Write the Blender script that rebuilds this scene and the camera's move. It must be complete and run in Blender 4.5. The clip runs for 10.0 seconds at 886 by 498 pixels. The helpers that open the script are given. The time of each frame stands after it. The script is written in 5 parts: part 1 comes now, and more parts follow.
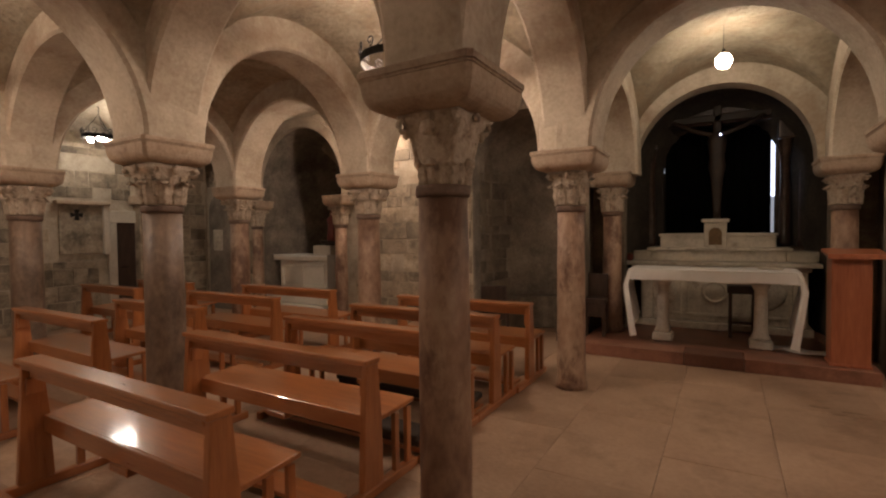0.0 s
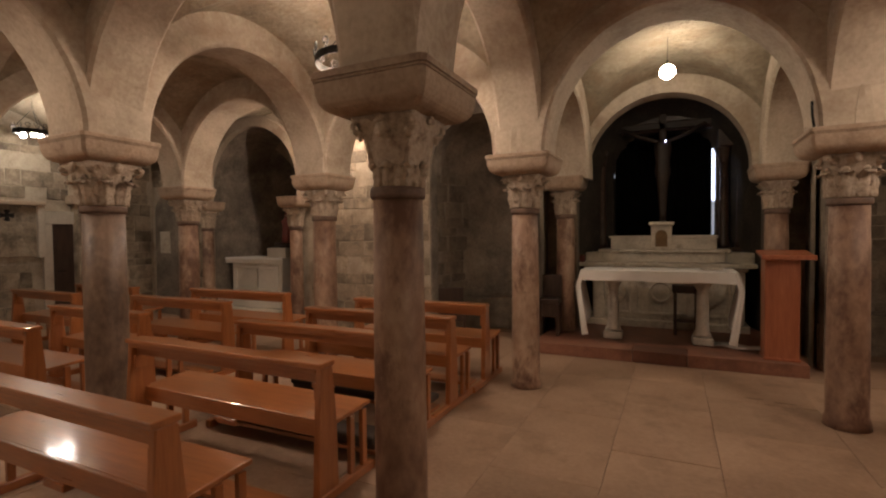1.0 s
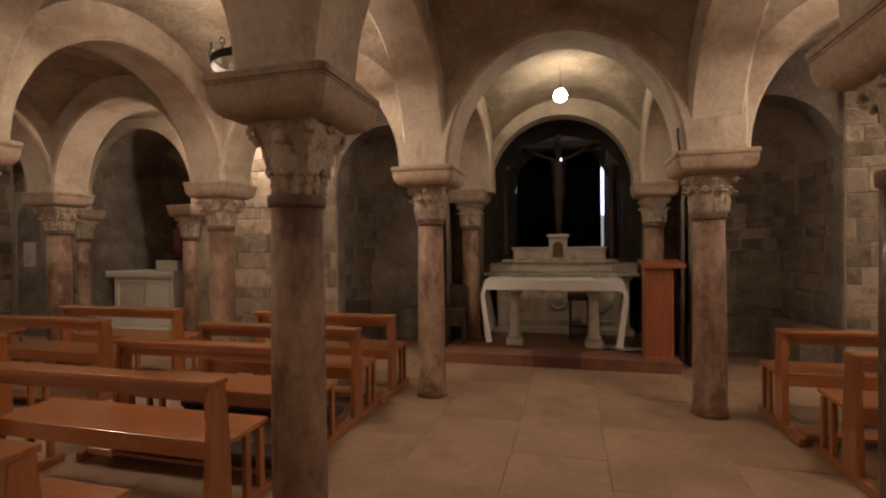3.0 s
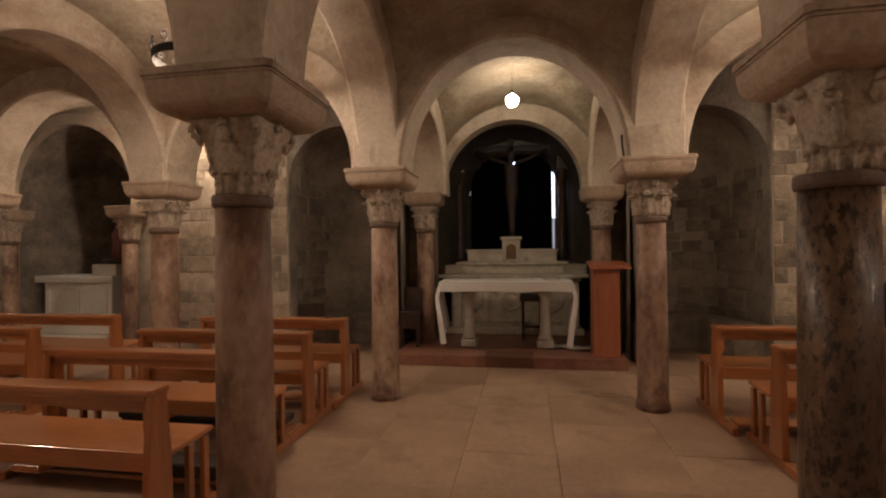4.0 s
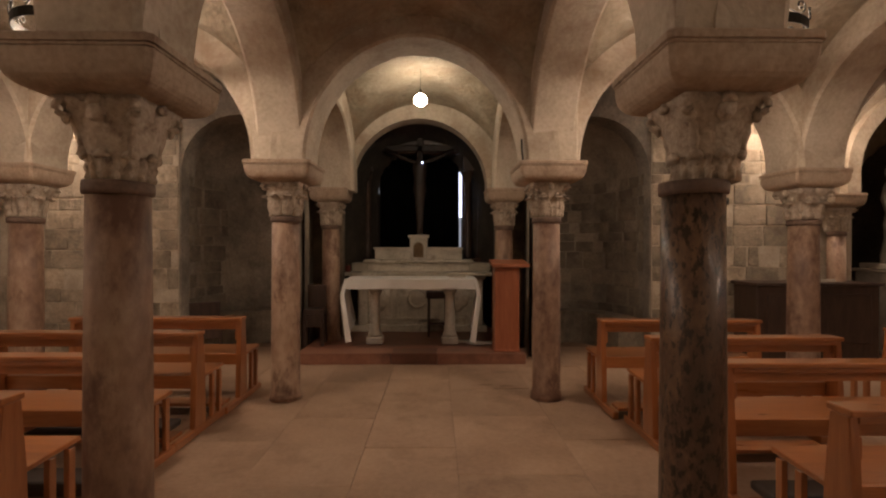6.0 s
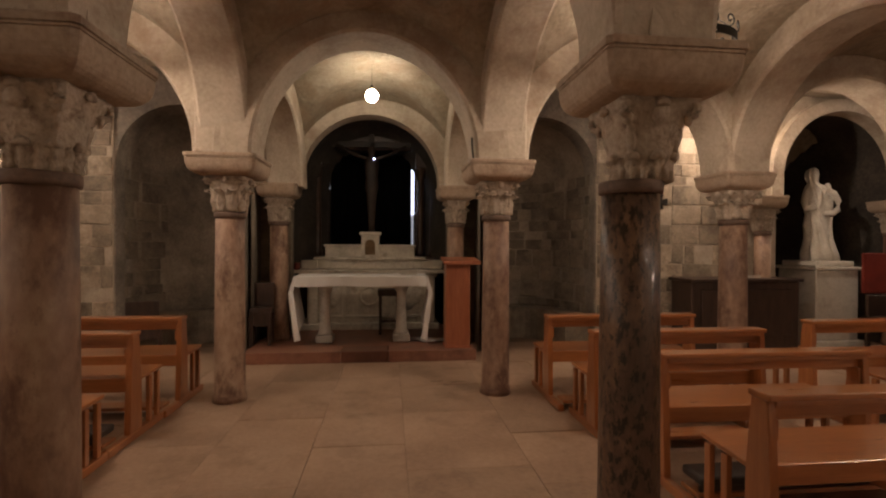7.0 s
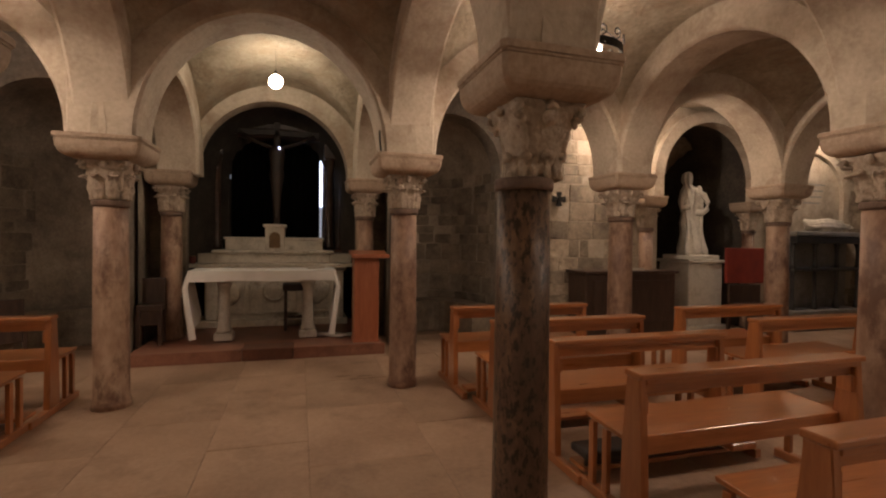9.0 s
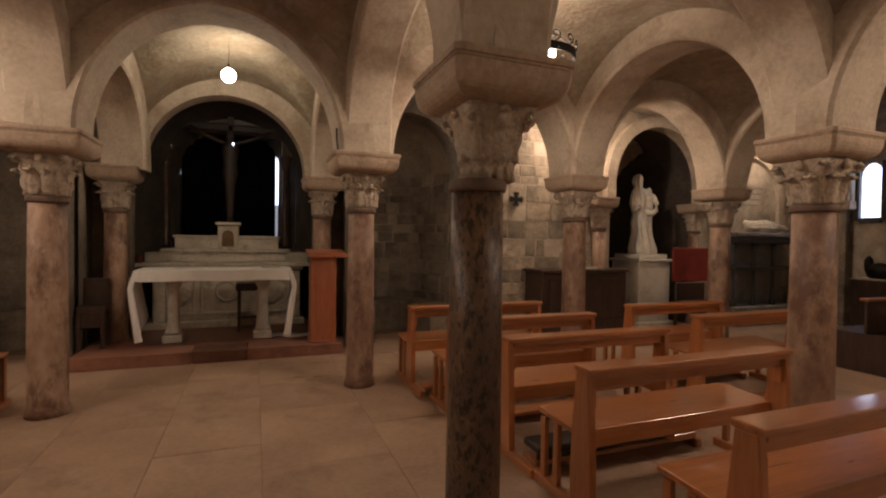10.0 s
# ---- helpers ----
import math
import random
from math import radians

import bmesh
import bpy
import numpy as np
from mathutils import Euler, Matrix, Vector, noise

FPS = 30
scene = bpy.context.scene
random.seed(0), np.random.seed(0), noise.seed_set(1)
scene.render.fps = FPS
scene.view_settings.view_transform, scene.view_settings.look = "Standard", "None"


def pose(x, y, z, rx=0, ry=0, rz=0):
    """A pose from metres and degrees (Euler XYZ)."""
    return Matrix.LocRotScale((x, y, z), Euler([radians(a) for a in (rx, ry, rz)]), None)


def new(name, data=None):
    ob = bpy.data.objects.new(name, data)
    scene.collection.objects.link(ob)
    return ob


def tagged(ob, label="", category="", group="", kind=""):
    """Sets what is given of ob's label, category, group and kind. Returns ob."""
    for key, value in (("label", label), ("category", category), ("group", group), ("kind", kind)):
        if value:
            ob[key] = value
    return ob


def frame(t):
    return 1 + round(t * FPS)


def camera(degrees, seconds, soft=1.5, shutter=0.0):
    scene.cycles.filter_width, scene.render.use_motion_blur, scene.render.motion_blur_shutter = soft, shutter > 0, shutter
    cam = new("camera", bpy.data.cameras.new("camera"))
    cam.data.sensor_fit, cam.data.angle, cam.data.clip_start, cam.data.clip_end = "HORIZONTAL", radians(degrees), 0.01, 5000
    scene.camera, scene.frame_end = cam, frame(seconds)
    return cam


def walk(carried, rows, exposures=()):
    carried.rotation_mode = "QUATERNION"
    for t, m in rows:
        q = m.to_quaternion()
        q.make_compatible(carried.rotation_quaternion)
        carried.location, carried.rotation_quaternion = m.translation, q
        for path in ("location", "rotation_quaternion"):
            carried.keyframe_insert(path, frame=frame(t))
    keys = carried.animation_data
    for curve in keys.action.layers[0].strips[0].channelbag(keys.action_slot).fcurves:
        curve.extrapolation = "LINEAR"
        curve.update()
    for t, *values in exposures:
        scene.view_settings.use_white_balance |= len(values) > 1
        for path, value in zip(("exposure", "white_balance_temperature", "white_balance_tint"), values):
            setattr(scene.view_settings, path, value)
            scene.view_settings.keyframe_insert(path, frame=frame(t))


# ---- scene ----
cam = camera(85.2, 10.0, soft=2.2)
# seconds, place of the eye, yaw, pitch, roll
ROWS = [
    (0, -0.005, -0.024, 1.542, 30.42, -1.88, 0.66),
    (0.5, 0.008, -0.029, 1.541, 28.12, -1.82, 0.65),
    (1, 0.022, -0.033, 1.539, 25.52, -1.66, 0.61),
    (1.5, 0.036, -0.037, 1.536, 22.95, -1.43, 0.53),
    (2, 0.050, -0.040, 1.532, 20.12, -1.06, 0.52),
    (2.5, 0.064, -0.043, 1.528, 17.55, -0.65, 0.51),
    (4, 0.107, -0.051, 1.514, 9.78, -0.01, 0.72),
    (4.5, 0.121, -0.054, 1.509, 7.26, -0.09, 0.57),
    (5, 0.135, -0.057, 1.504, 4.52, -0.14, 0.27),
    (5.5, 0.149, -0.061, 1.500, 1.94, -0.14, 0.04),
    (7, 0.190, -0.076, 1.489, -6.29, -0.44, -0.30),
    (7.5, 0.203, -0.082, 1.486, -8.82, -0.60, -0.36),
    (8, 0.216, -0.090, 1.485, -11.52, -0.79, -0.40),
    (8.5, 0.228, -0.100, 1.485, -14.01, -0.95, -0.51),
    (9, 0.241, -0.110, 1.485, -16.57, -1.07, -0.67),
    (9.5, 0.252, -0.122, 1.487, -18.87, -1.12, -0.83),
    (10, 0.264, -0.136, 1.491, -21.23, -1.16, -0.88),
]
walk(cam, [(t, pose(x, y, z, 90 + pitch, roll, yaw)) for t, x, y, z, yaw, pitch, roll in ROWS])

# ---- light ----
scene.view_settings.exposure = 0.37
world = bpy.data.worlds.new("world")
scene.world = world
world.use_nodes = True
world.node_tree.nodes["Background"].inputs[0].default_value = (0.9, 0.75, 0.6, 1)
world.node_tree.nodes["Background"].inputs[1].default_value = 0.0
BULB = (1.0, 0.78, 0.61)
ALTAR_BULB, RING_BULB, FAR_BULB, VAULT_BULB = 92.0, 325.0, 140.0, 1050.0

# ---- materials ----


def material(name, rough=0.8, metal=0.0):
    m = bpy.data.materials.new(name)
    m.use_nodes = True
    p = m.node_tree.nodes["Principled BSDF"]
    p.inputs["Roughness"].default_value = rough
    p.inputs["Metallic"].default_value = metal
    return m, m.node_tree.nodes, m.node_tree.links, p


def ramp_node(nodes, stops):
    r = nodes.new("ShaderNodeValToRGB")
    el = r.color_ramp.elements
    while len(el) < len(stops):
        el.new(0.5)
    for e, (at, col) in zip(el, stops):
        e.position, e.color = at, (*col, 1)
    return r


def mottled(name, dark, mid, light, scale=3.0, fine=40.0, rough=0.8, bump=0.3, stain=None, stain_scale=1.2, stain_at=(0.52, 0.68), random_amount=0.0, metal=0.0, coat=0.0, stretch=(1, 1, 1), island=False, dist=0.02):
    """A surface with broad clouding, fine grain, optional stains and a fine relief."""
    m, nodes, links, p = material(name, rough, metal)
    tc = nodes.new("ShaderNodeTexCoord")
    mp = nodes.new("ShaderNodeMapping")
    mp.inputs["Scale"].default_value = stretch
    links.new(tc.outputs["Object"], mp.inputs["Vector"])
    vec = mp.outputs["Vector"]
    if random_amount:
        oi = nodes.new("ShaderNodeObjectInfo")
        geo = nodes.new("ShaderNodeNewGeometry")
        rnd = geo.outputs["Random Per Island"] if island else oi.outputs["Random"]
        off = nodes.new("ShaderNodeVectorMath")
        off.operation = "SCALE"
        off.inputs[0].default_value = (31.0, 17.0, 23.0)
        links.new(rnd, off.inputs["Scale"])
        add = nodes.new("ShaderNodeVectorMath")
        links.new(vec, add.inputs[0])
        links.new(off.outputs[0], add.inputs[1])
        vec = add.outputs[0]
    big = nodes.new("ShaderNodeTexNoise")
    big.inputs["Scale"].default_value = scale
    big.inputs["Detail"].default_value = 6
    big.inputs["Roughness"].default_value = 0.62
    small = nodes.new("ShaderNodeTexNoise")
    small.inputs["Scale"].default_value = fine
    small.inputs["Detail"].default_value = 4
    for n in (big, small):
        links.new(vec, n.inputs["Vector"])
    mix = nodes.new("ShaderNodeMix")
    mix.inputs["Factor"].default_value = 0.3
    links.new(big.outputs["Fac"], mix.inputs["A"])
    links.new(small.outputs["Fac"], mix.inputs["B"])
    r = ramp_node(nodes, [(0.33, dark), (0.5, mid), (0.66, light)])
    links.new(mix.outputs["Result"], r.inputs["Fac"])
    col = r.outputs["Color"]
    if stain:
        st = nodes.new("ShaderNodeTexNoise")
        st.inputs["Scale"].default_value = stain_scale
        st.inputs["Detail"].default_value = 7
        st.inputs["Roughness"].default_value = 0.7
        links.new(vec, st.inputs["Vector"])
        mr = nodes.new("ShaderNodeMapRange")
        mr.inputs["From Min"].default_value, mr.inputs["From Max"].default_value = stain_at
        mr.inputs["To Max"].default_value = 0.85
        links.new(st.outputs["Fac"], mr.inputs["Value"])
        mc = nodes.new("ShaderNodeMix")
        mc.data_type = "RGBA"
        links.new(mr.outputs["Result"], mc.inputs["Factor"])
        links.new(col, mc.inputs["A"])
        mc.inputs["B"].default_value = (*stain, 1)
        col = mc.outputs["Result"]
    if random_amount:
        hs = nodes.new("ShaderNodeHueSaturation")
        mr = nodes.new("ShaderNodeMapRange")
        mr.inputs["To Min"].default_value, mr.inputs["To Max"].default_value = 1 - random_amount, 1 + random_amount
        links.new(rnd, mr.inputs["Value"])
        links.new(mr.outputs["Result"], hs.inputs["Value"])
        links.new(col, hs.inputs["Color"])
        col = hs.outputs["Color"]
    links.new(col, p.inputs["Base Color"])
    rr = nodes.new("ShaderNodeMapRange")
    rr.inputs["To Min"].default_value, rr.inputs["To Max"].default_value = max(0.05, rough - 0.12), min(1, rough + 0.12)
    links.new(big.outputs["Fac"], rr.inputs["Value"])
    links.new(rr.outputs["Result"], p.inputs["Roughness"])
    if coat:
        p.inputs["Coat Weight"].default_value = coat
        p.inputs["Coat Roughness"].default_value = 0.10
    b = nodes.new("ShaderNodeBump")
    b.inputs["Strength"].default_value = bump
    b.inputs["Distance"].default_value = dist
    links.new(mix.outputs["Result"], b.inputs["Height"])
    links.new(b.outputs["Normal"], p.inputs["Normal"])
    return m


def wood(name, dark, light, along="x", rough=0.32, coat=0.9):
    """Varnished wood with grain along one axis of the part."""
    stretch = {"x": (1.2, 14, 14), "y": (14, 1.2, 14), "z": (14, 14, 1.2)}[along]
    mid = tuple((a + b) / 2 for a, b in zip(dark, light))
    return mottled(name, dark, mid, light, 2.0, 9.0, rough, 0.05, random_amount=0.13, coat=coat, stretch=stretch)


PLASTER = mottled("vault_plaster", (0.175, 0.136, 0.093), (0.295, 0.242, 0.175), (0.425, 0.357, 0.266), 2.3, 19, 0.92, 1.0, dist=0.06, stain=(0.25, 0.17, 0.105), stain_scale=1.5, stain_at=(0.50, 0.66))
PIER = mottled("pier_plaster", (0.315, 0.247, 0.18), (0.46, 0.386, 0.30), (0.57, 0.487, 0.39), 2.0, 30, 0.88, 0.5, stain=(0.29, 0.20, 0.14), stain_scale=1.7, stain_at=(0.5, 0.72), dist=0.03)
STONE = mottled("wall_stone", (0.17, 0.135, 0.10), (0.28, 0.225, 0.165), (0.40, 0.33, 0.25), 5.0, 38, 0.92, 0.9, stain=(0.10, 0.078, 0.056), stain_scale=3.0, stain_at=(0.48, 0.64), random_amount=0.32, dist=0.03)
MORTAR = mottled("mortar", (0.29, 0.24, 0.18), (0.40, 0.335, 0.26), (0.48, 0.41, 0.32), 5, 40, 0.95, 0.6, stain=(0.19, 0.15, 0.11), dist=0.02)
# wall stone darkened for the recesses, so their shade sits in the colour
SHADED_STONE = mottled("shaded_wall_stone", (0.10, 0.080, 0.059), (0.19, 0.153, 0.112), (0.28, 0.23, 0.170), 3.0, 38, 0.92, 0.9, stain=(0.06, 0.048, 0.036), stain_scale=1.6, stain_at=(0.48, 0.68), random_amount=0.10)
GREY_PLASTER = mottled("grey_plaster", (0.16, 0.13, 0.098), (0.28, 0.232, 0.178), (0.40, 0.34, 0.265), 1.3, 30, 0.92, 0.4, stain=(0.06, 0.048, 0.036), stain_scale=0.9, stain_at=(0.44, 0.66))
# pale white for the side altar and the light-bouncing south wall
PALE_WHITE = mottled("pale_white", (0.60, 0.55, 0.47), (0.70, 0.65, 0.57), (0.77, 0.72, 0.64), 1.5, 20, 0.9, 0.4)
NICHE = mottled("niche_plaster", (0.12, 0.10, 0.08), (0.22, 0.185, 0.15), (0.34, 0.29, 0.23), 1.6, 25, 0.92, 0.4, stain=(0.06, 0.05, 0.04), stain_scale=1.1, stain_at=(0.46, 0.66))
# near-black base: the shade inside the apse and statue chapel, as colour
SHADED_WALL = mottled("shaded_wall", (0.02, 0.016, 0.012), (0.045, 0.036, 0.028), (0.085, 0.068, 0.052), 1.8, 25, 0.92, 0.4)
SHAFT = mottled("shaft_marble", (0.13, 0.066, 0.042), (0.285, 0.178, 0.120), (0.44, 0.315, 0.225), 2.4, 18, 0.60, 0.5, stain=(0.10, 0.046, 0.028), stain_scale=3.4, stain_at=(0.48, 0.60), random_amount=0.1, stretch=(1, 1, 0.55))
SHAFT_BROWN = mottled("shaft_brown_marble", (0.10, 0.065, 0.046), (0.19, 0.13, 0.095), (0.29, 0.21, 0.155), 2.6, 22, 0.5, 0.3, stain=(0.07, 0.045, 0.03), stain_scale=4.0, stain_at=(0.48, 0.64), stretch=(1, 1, 0.6))
SHAFT_DARK = mottled("shaft_dark_marble", (0.055, 0.033, 0.022), (0.115, 0.068, 0.044), (0.24, 0.145, 0.080), 3.0, 34, 0.40, 0.9, stain=(0.014, 0.009, 0.006), stain_scale=36.0, stain_at=(0.51, 0.57), stretch=(1, 1, 0.5), coat=0.15)
CAPITAL = mottled("capital_stone", (0.25, 0.19, 0.14), (0.43, 0.35, 0.27), (0.57, 0.48, 0.385), 9.0, 45, 0.8, 1.0, stain=(0.15, 0.10, 0.07), stain_scale=9, stain_at=(0.5, 0.66), random_amount=0.08, dist=0.03)
ABACUS = mottled("abacus_stone", (0.25, 0.175, 0.12), (0.39, 0.295, 0.215), (0.50, 0.39, 0.295), 4.0, 40, 0.8, 0.7, stain=(0.19, 0.12, 0.085), stain_scale=4.0, stain_at=(0.5, 0.68), random_amount=0.08)
NECKING = mottled("necking_stone", (0.08, 0.05, 0.04), (0.14, 0.09, 0.065), (0.20, 0.13, 0.10), 6.0, 50, 0.7, 0.3)
SLAB = mottled("floor_slab", (0.27, 0.172, 0.116), (0.355, 0.236, 0.160), (0.42, 0.292, 0.203), 1.6, 30, 0.55, 0.5, stain=(0.17, 0.103, 0.068), stain_scale=1.5, stain_at=(0.52, 0.74), random_amount=0.08)
JOINT = mottled("floor_joint", (0.17, 0.112, 0.074), (0.25, 0.17, 0.115), (0.32, 0.225, 0.155), 4, 60, 0.9, 0.3)
PEW_X = wood("pew_wood_long", (0.29, 0.098, 0.030), (0.455, 0.170, 0.057), "x")
PEW_Z = wood("pew_wood_upright", (0.28, 0.091, 0.028), (0.44, 0.163, 0.054), "z")
PEW_Y = wood("pew_wood_cross", (0.28, 0.091, 0.028), (0.44, 0.163, 0.054), "y")
MARBLE = mottled("altar_marble", (0.38, 0.335, 0.265), (0.56, 0.50, 0.41), (0.68, 0.62, 0.52), 3.5, 30, 0.55, 0.15, stain=(0.24, 0.19, 0.14), stain_scale=3)
WHITE_STONE = mottled("white_stone", (0.42, 0.38, 0.32), (0.56, 0.52, 0.45), (0.66, 0.62, 0.55), 3.0, 35, 0.6, 0.1, stain=(0.34, 0.30, 0.24), stain_scale=3)
LINEN = mottled("white_linen", (0.74, 0.72, 0.69), (0.81, 0.80, 0.77), (0.85, 0.84, 0.82), 4, 220, 0.85, 0.15)
RED_STEP = mottled("red_step", (0.17, 0.075, 0.048), (0.25, 0.112, 0.072), (0.32, 0.152, 0.10), 3, 40, 0.4, 0.1, stain=(0.10, 0.045, 0.03), stain_scale=1.3, random_amount=0.12)
DARK_WOOD = mottled("dark_wood", (0.025, 0.013, 0.009), (0.045, 0.024, 0.016), (0.07, 0.04, 0.026), 3, 30, 0.45, 0.15, stretch=(6, 6, 1))
IRON = mottled("wrought_iron", (0.012, 0.011, 0.010), (0.02, 0.018, 0.016), (0.035, 0.03, 0.026), 8, 60, 0.55, 0.3, metal=0.7)
KNEELER = mottled("kneeler_pad", (0.018, 0.013, 0.010), (0.035, 0.025, 0.02), (0.06, 0.042, 0.032), 5, 80, 0.6, 0.2)
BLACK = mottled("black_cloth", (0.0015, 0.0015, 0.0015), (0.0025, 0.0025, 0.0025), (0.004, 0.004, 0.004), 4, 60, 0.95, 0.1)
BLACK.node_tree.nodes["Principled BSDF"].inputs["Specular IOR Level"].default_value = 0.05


def glow(name, colour, strength):
    m, nodes, links, p = material(name, 0.4)
    p.inputs["Base Color"].default_value = (0.8, 0.8, 0.8, 1)
    p.inputs["Emission Color"].default_value = (*colour, 1)
    p.inputs["Emission Strength"].default_value = strength
    return m


ALTAR_GLOW = glow("altar_bulb_light", (1.0, 0.84, 0.64), ALTAR_BULB)
RING_GLOW = glow("ring_bulb_light", BULB, RING_BULB)
FAR_GLOW = glow("far_bulb_light", (1.0, 0.88, 0.74), FAR_BULB)
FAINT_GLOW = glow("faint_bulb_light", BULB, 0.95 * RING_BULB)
RED_CLOTH = mottled("red_cloth", (0.13, 0.014, 0.008), (0.19, 0.021, 0.011), (0.24, 0.032, 0.016), 4, 120, 0.8, 0.1)
RED_PAINT = mottled("red_paint", (0.09, 0.016, 0.012), (0.14, 0.026, 0.018), (0.19, 0.04, 0.028), 6, 60, 0.6, 0.1)
PALE_FRAME = mottled("pale_frame", (0.42, 0.37, 0.30), (0.52, 0.46, 0.38), (0.60, 0.54, 0.45), 3, 40, 0.75, 0.1)
FIGURE = mottled("carved_wood_figure", (0.016, 0.009, 0.006), (0.030, 0.017, 0.011), (0.05, 0.028, 0.018), 5, 50, 0.6, 0.15)
GLASS_WHITE = mottled("opal_glass", (0.7, 0.7, 0.68), (0.78, 0.78, 0.76), (0.85, 0.85, 0.83), 4, 50, 0.3, 0.02)
RED_STEP_DARK = mottled("red_step_dark", (0.10, 0.042, 0.028), (0.14, 0.06, 0.04), (0.19, 0.085, 0.056), 3, 40, 0.35, 0.08)
LECTERN = wood("lectern_wood", (0.28, 0.085, 0.04), (0.42, 0.145, 0.068), "z", 0.4, 0.3)
BRONZE = mottled("dull_bronze", (0.10, 0.06, 0.03), (0.16, 0.10, 0.05), (0.22, 0.14, 0.07), 8, 60, 0.5, 0.2, metal=0.6)
RERE = mottled("reredos_wood", (0.03, 0.017, 0.012), (0.06, 0.034, 0.024), (0.11, 0.065, 0.045), 5, 40, 0.35, 0.2)
TOMB = mottled("tomb_marble", (0.14, 0.13, 0.115), (0.22, 0.205, 0.18), (0.32, 0.30, 0.27), 4, 40, 0.5, 0.15)
TOMB_DARK = mottled("tomb_dark_marble", (0.02, 0.02, 0.02), (0.035, 0.034, 0.032), (0.06, 0.058, 0.055), 5, 40, 0.35, 0.1)
# weak glow for the two added fill lamps
FILL_GLOW = glow("fill_bulb_light", BULB, 0.16 * RING_BULB)
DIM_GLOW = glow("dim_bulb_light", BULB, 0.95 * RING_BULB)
VAULT_GLOW = glow("vault_bulb_light", BULB, VAULT_BULB)
DAYLIGHT_DIM = glow("dim_daylight", (0.7, 0.8, 1.0), 0.25)
LED = glow("led_light", (0.55, 0.6, 1.0), 14.0)
DAYLIGHT = glow("daylight", (0.66, 0.74, 1.0), 2.2)

# ---- building helpers ----


def mesh_of(bm, name, material_, smooth=False):
    me = bpy.data.meshes.new(name)
    bmesh.ops.recalc_face_normals(bm, faces=bm.faces)
    bm.to_mesh(me)
    bm.free()
    me.materials.append(material_)
    if smooth:
        for f in me.polygons:
            f.use_smooth = True
    return me


def part(name, bm, material_, parent=None, label="", smooth=False):
    ob = new(name, mesh_of(bm, name, material_, smooth))
    if parent is not None:
        ob.parent = parent
    if label:
        ob["label"] = label
    return ob


def empty(name, m=None):
    e = new(name)
    e.empty_display_size = 0.2
    if m is not None:
        e.matrix_basis = m
    return e


def box(bm, x0, x1, y0, y1, z0, z1, bevel=0.0, segs=1):
    vs = [bm.verts.new((x, y, z)) for z in (z0, z1) for y in (y0, y1) for x in (x0, x1)]
    fs = [bm.faces.new([vs[i] for i in q]) for q in ((0, 2, 3, 1), (4, 5, 7, 6), (0, 1, 5, 4), (1, 3, 7, 5), (3, 2, 6, 7), (2, 0, 4, 6))]
    if bevel:
        es = list({e for f in fs for e in f.edges})
        bmesh.ops.bevel(bm, geom=es, offset=bevel, segments=segs, profile=0.6, affect="EDGES")
    return bm


def boxed(*a, **k):
    return box(bmesh.new(), *a, **k)


def turned(bm, profile, n=32, cx=0.0, cy=0.0, wob=0.0, cap=True):
    """A lathe form: profile is (radius, z) from the foot up."""
    rings = []
    for r, z in profile:
        rings.append([bm.verts.new((cx + r * math.cos(a) * (1 + wob * noise.noise((cx + 3 * math.cos(a), cy + 3 * math.sin(a), z * 2))), cy + r * math.sin(a) * (1 + wob * noise.noise((cx + 3 * math.cos(a), cy + 3 * math.sin(a), z * 2))), z)) for a in [2 * math.pi * i / n for i in range(n)]])
    for a, b in zip(rings, rings[1:]):
        for i in range(n):
            bm.faces.new((a[i], a[(i + 1) % n], b[(i + 1) % n], b[i]))
    if cap:
        bm.faces.new(rings[0][::-1])
        bm.faces.new(rings[-1])
    return bm


def prism(bm, pts, y0, y1):
    """A polygon in x and z, drawn out from y0 to y1."""
    a = [bm.verts.new((x, y0, z)) for x, z in pts]
    b = [bm.verts.new((x, y1, z)) for x, z in pts]
    bm.faces.new(a)
    bm.faces.new(b[::-1])
    n = len(pts)
    for i in range(n):
        bm.faces.new((a[i], b[i], b[(i + 1) % n], a[(i + 1) % n]))
    return bm


def tube(bm, pts, r, n=8):
    """A round bar along points."""
    pts = [Vector(p) for p in pts]
    rings = []
    for i, p in enumerate(pts):
        d = (pts[min(i + 1, len(pts) - 1)] - pts[max(i - 1, 0)]).normalized()
        u = d.cross(Vector((0, 0, 1)) if abs(d.z) < 0.9 else Vector((1, 0, 0))).normalized()
        v = d.cross(u)
        rings.append([bm.verts.new(p + r * (math.cos(2 * math.pi * k / n) * u + math.sin(2 * math.pi * k / n) * v)) for k in range(n)])
    for a, b in zip(rings, rings[1:]):
        for k in range(n):
            bm.faces.new((a[k], a[(k + 1) % n], b[(k + 1) % n], b[k]))
    bm.faces.new(rings[0])
    bm.faces.new(rings[-1][::-1])
    return bm


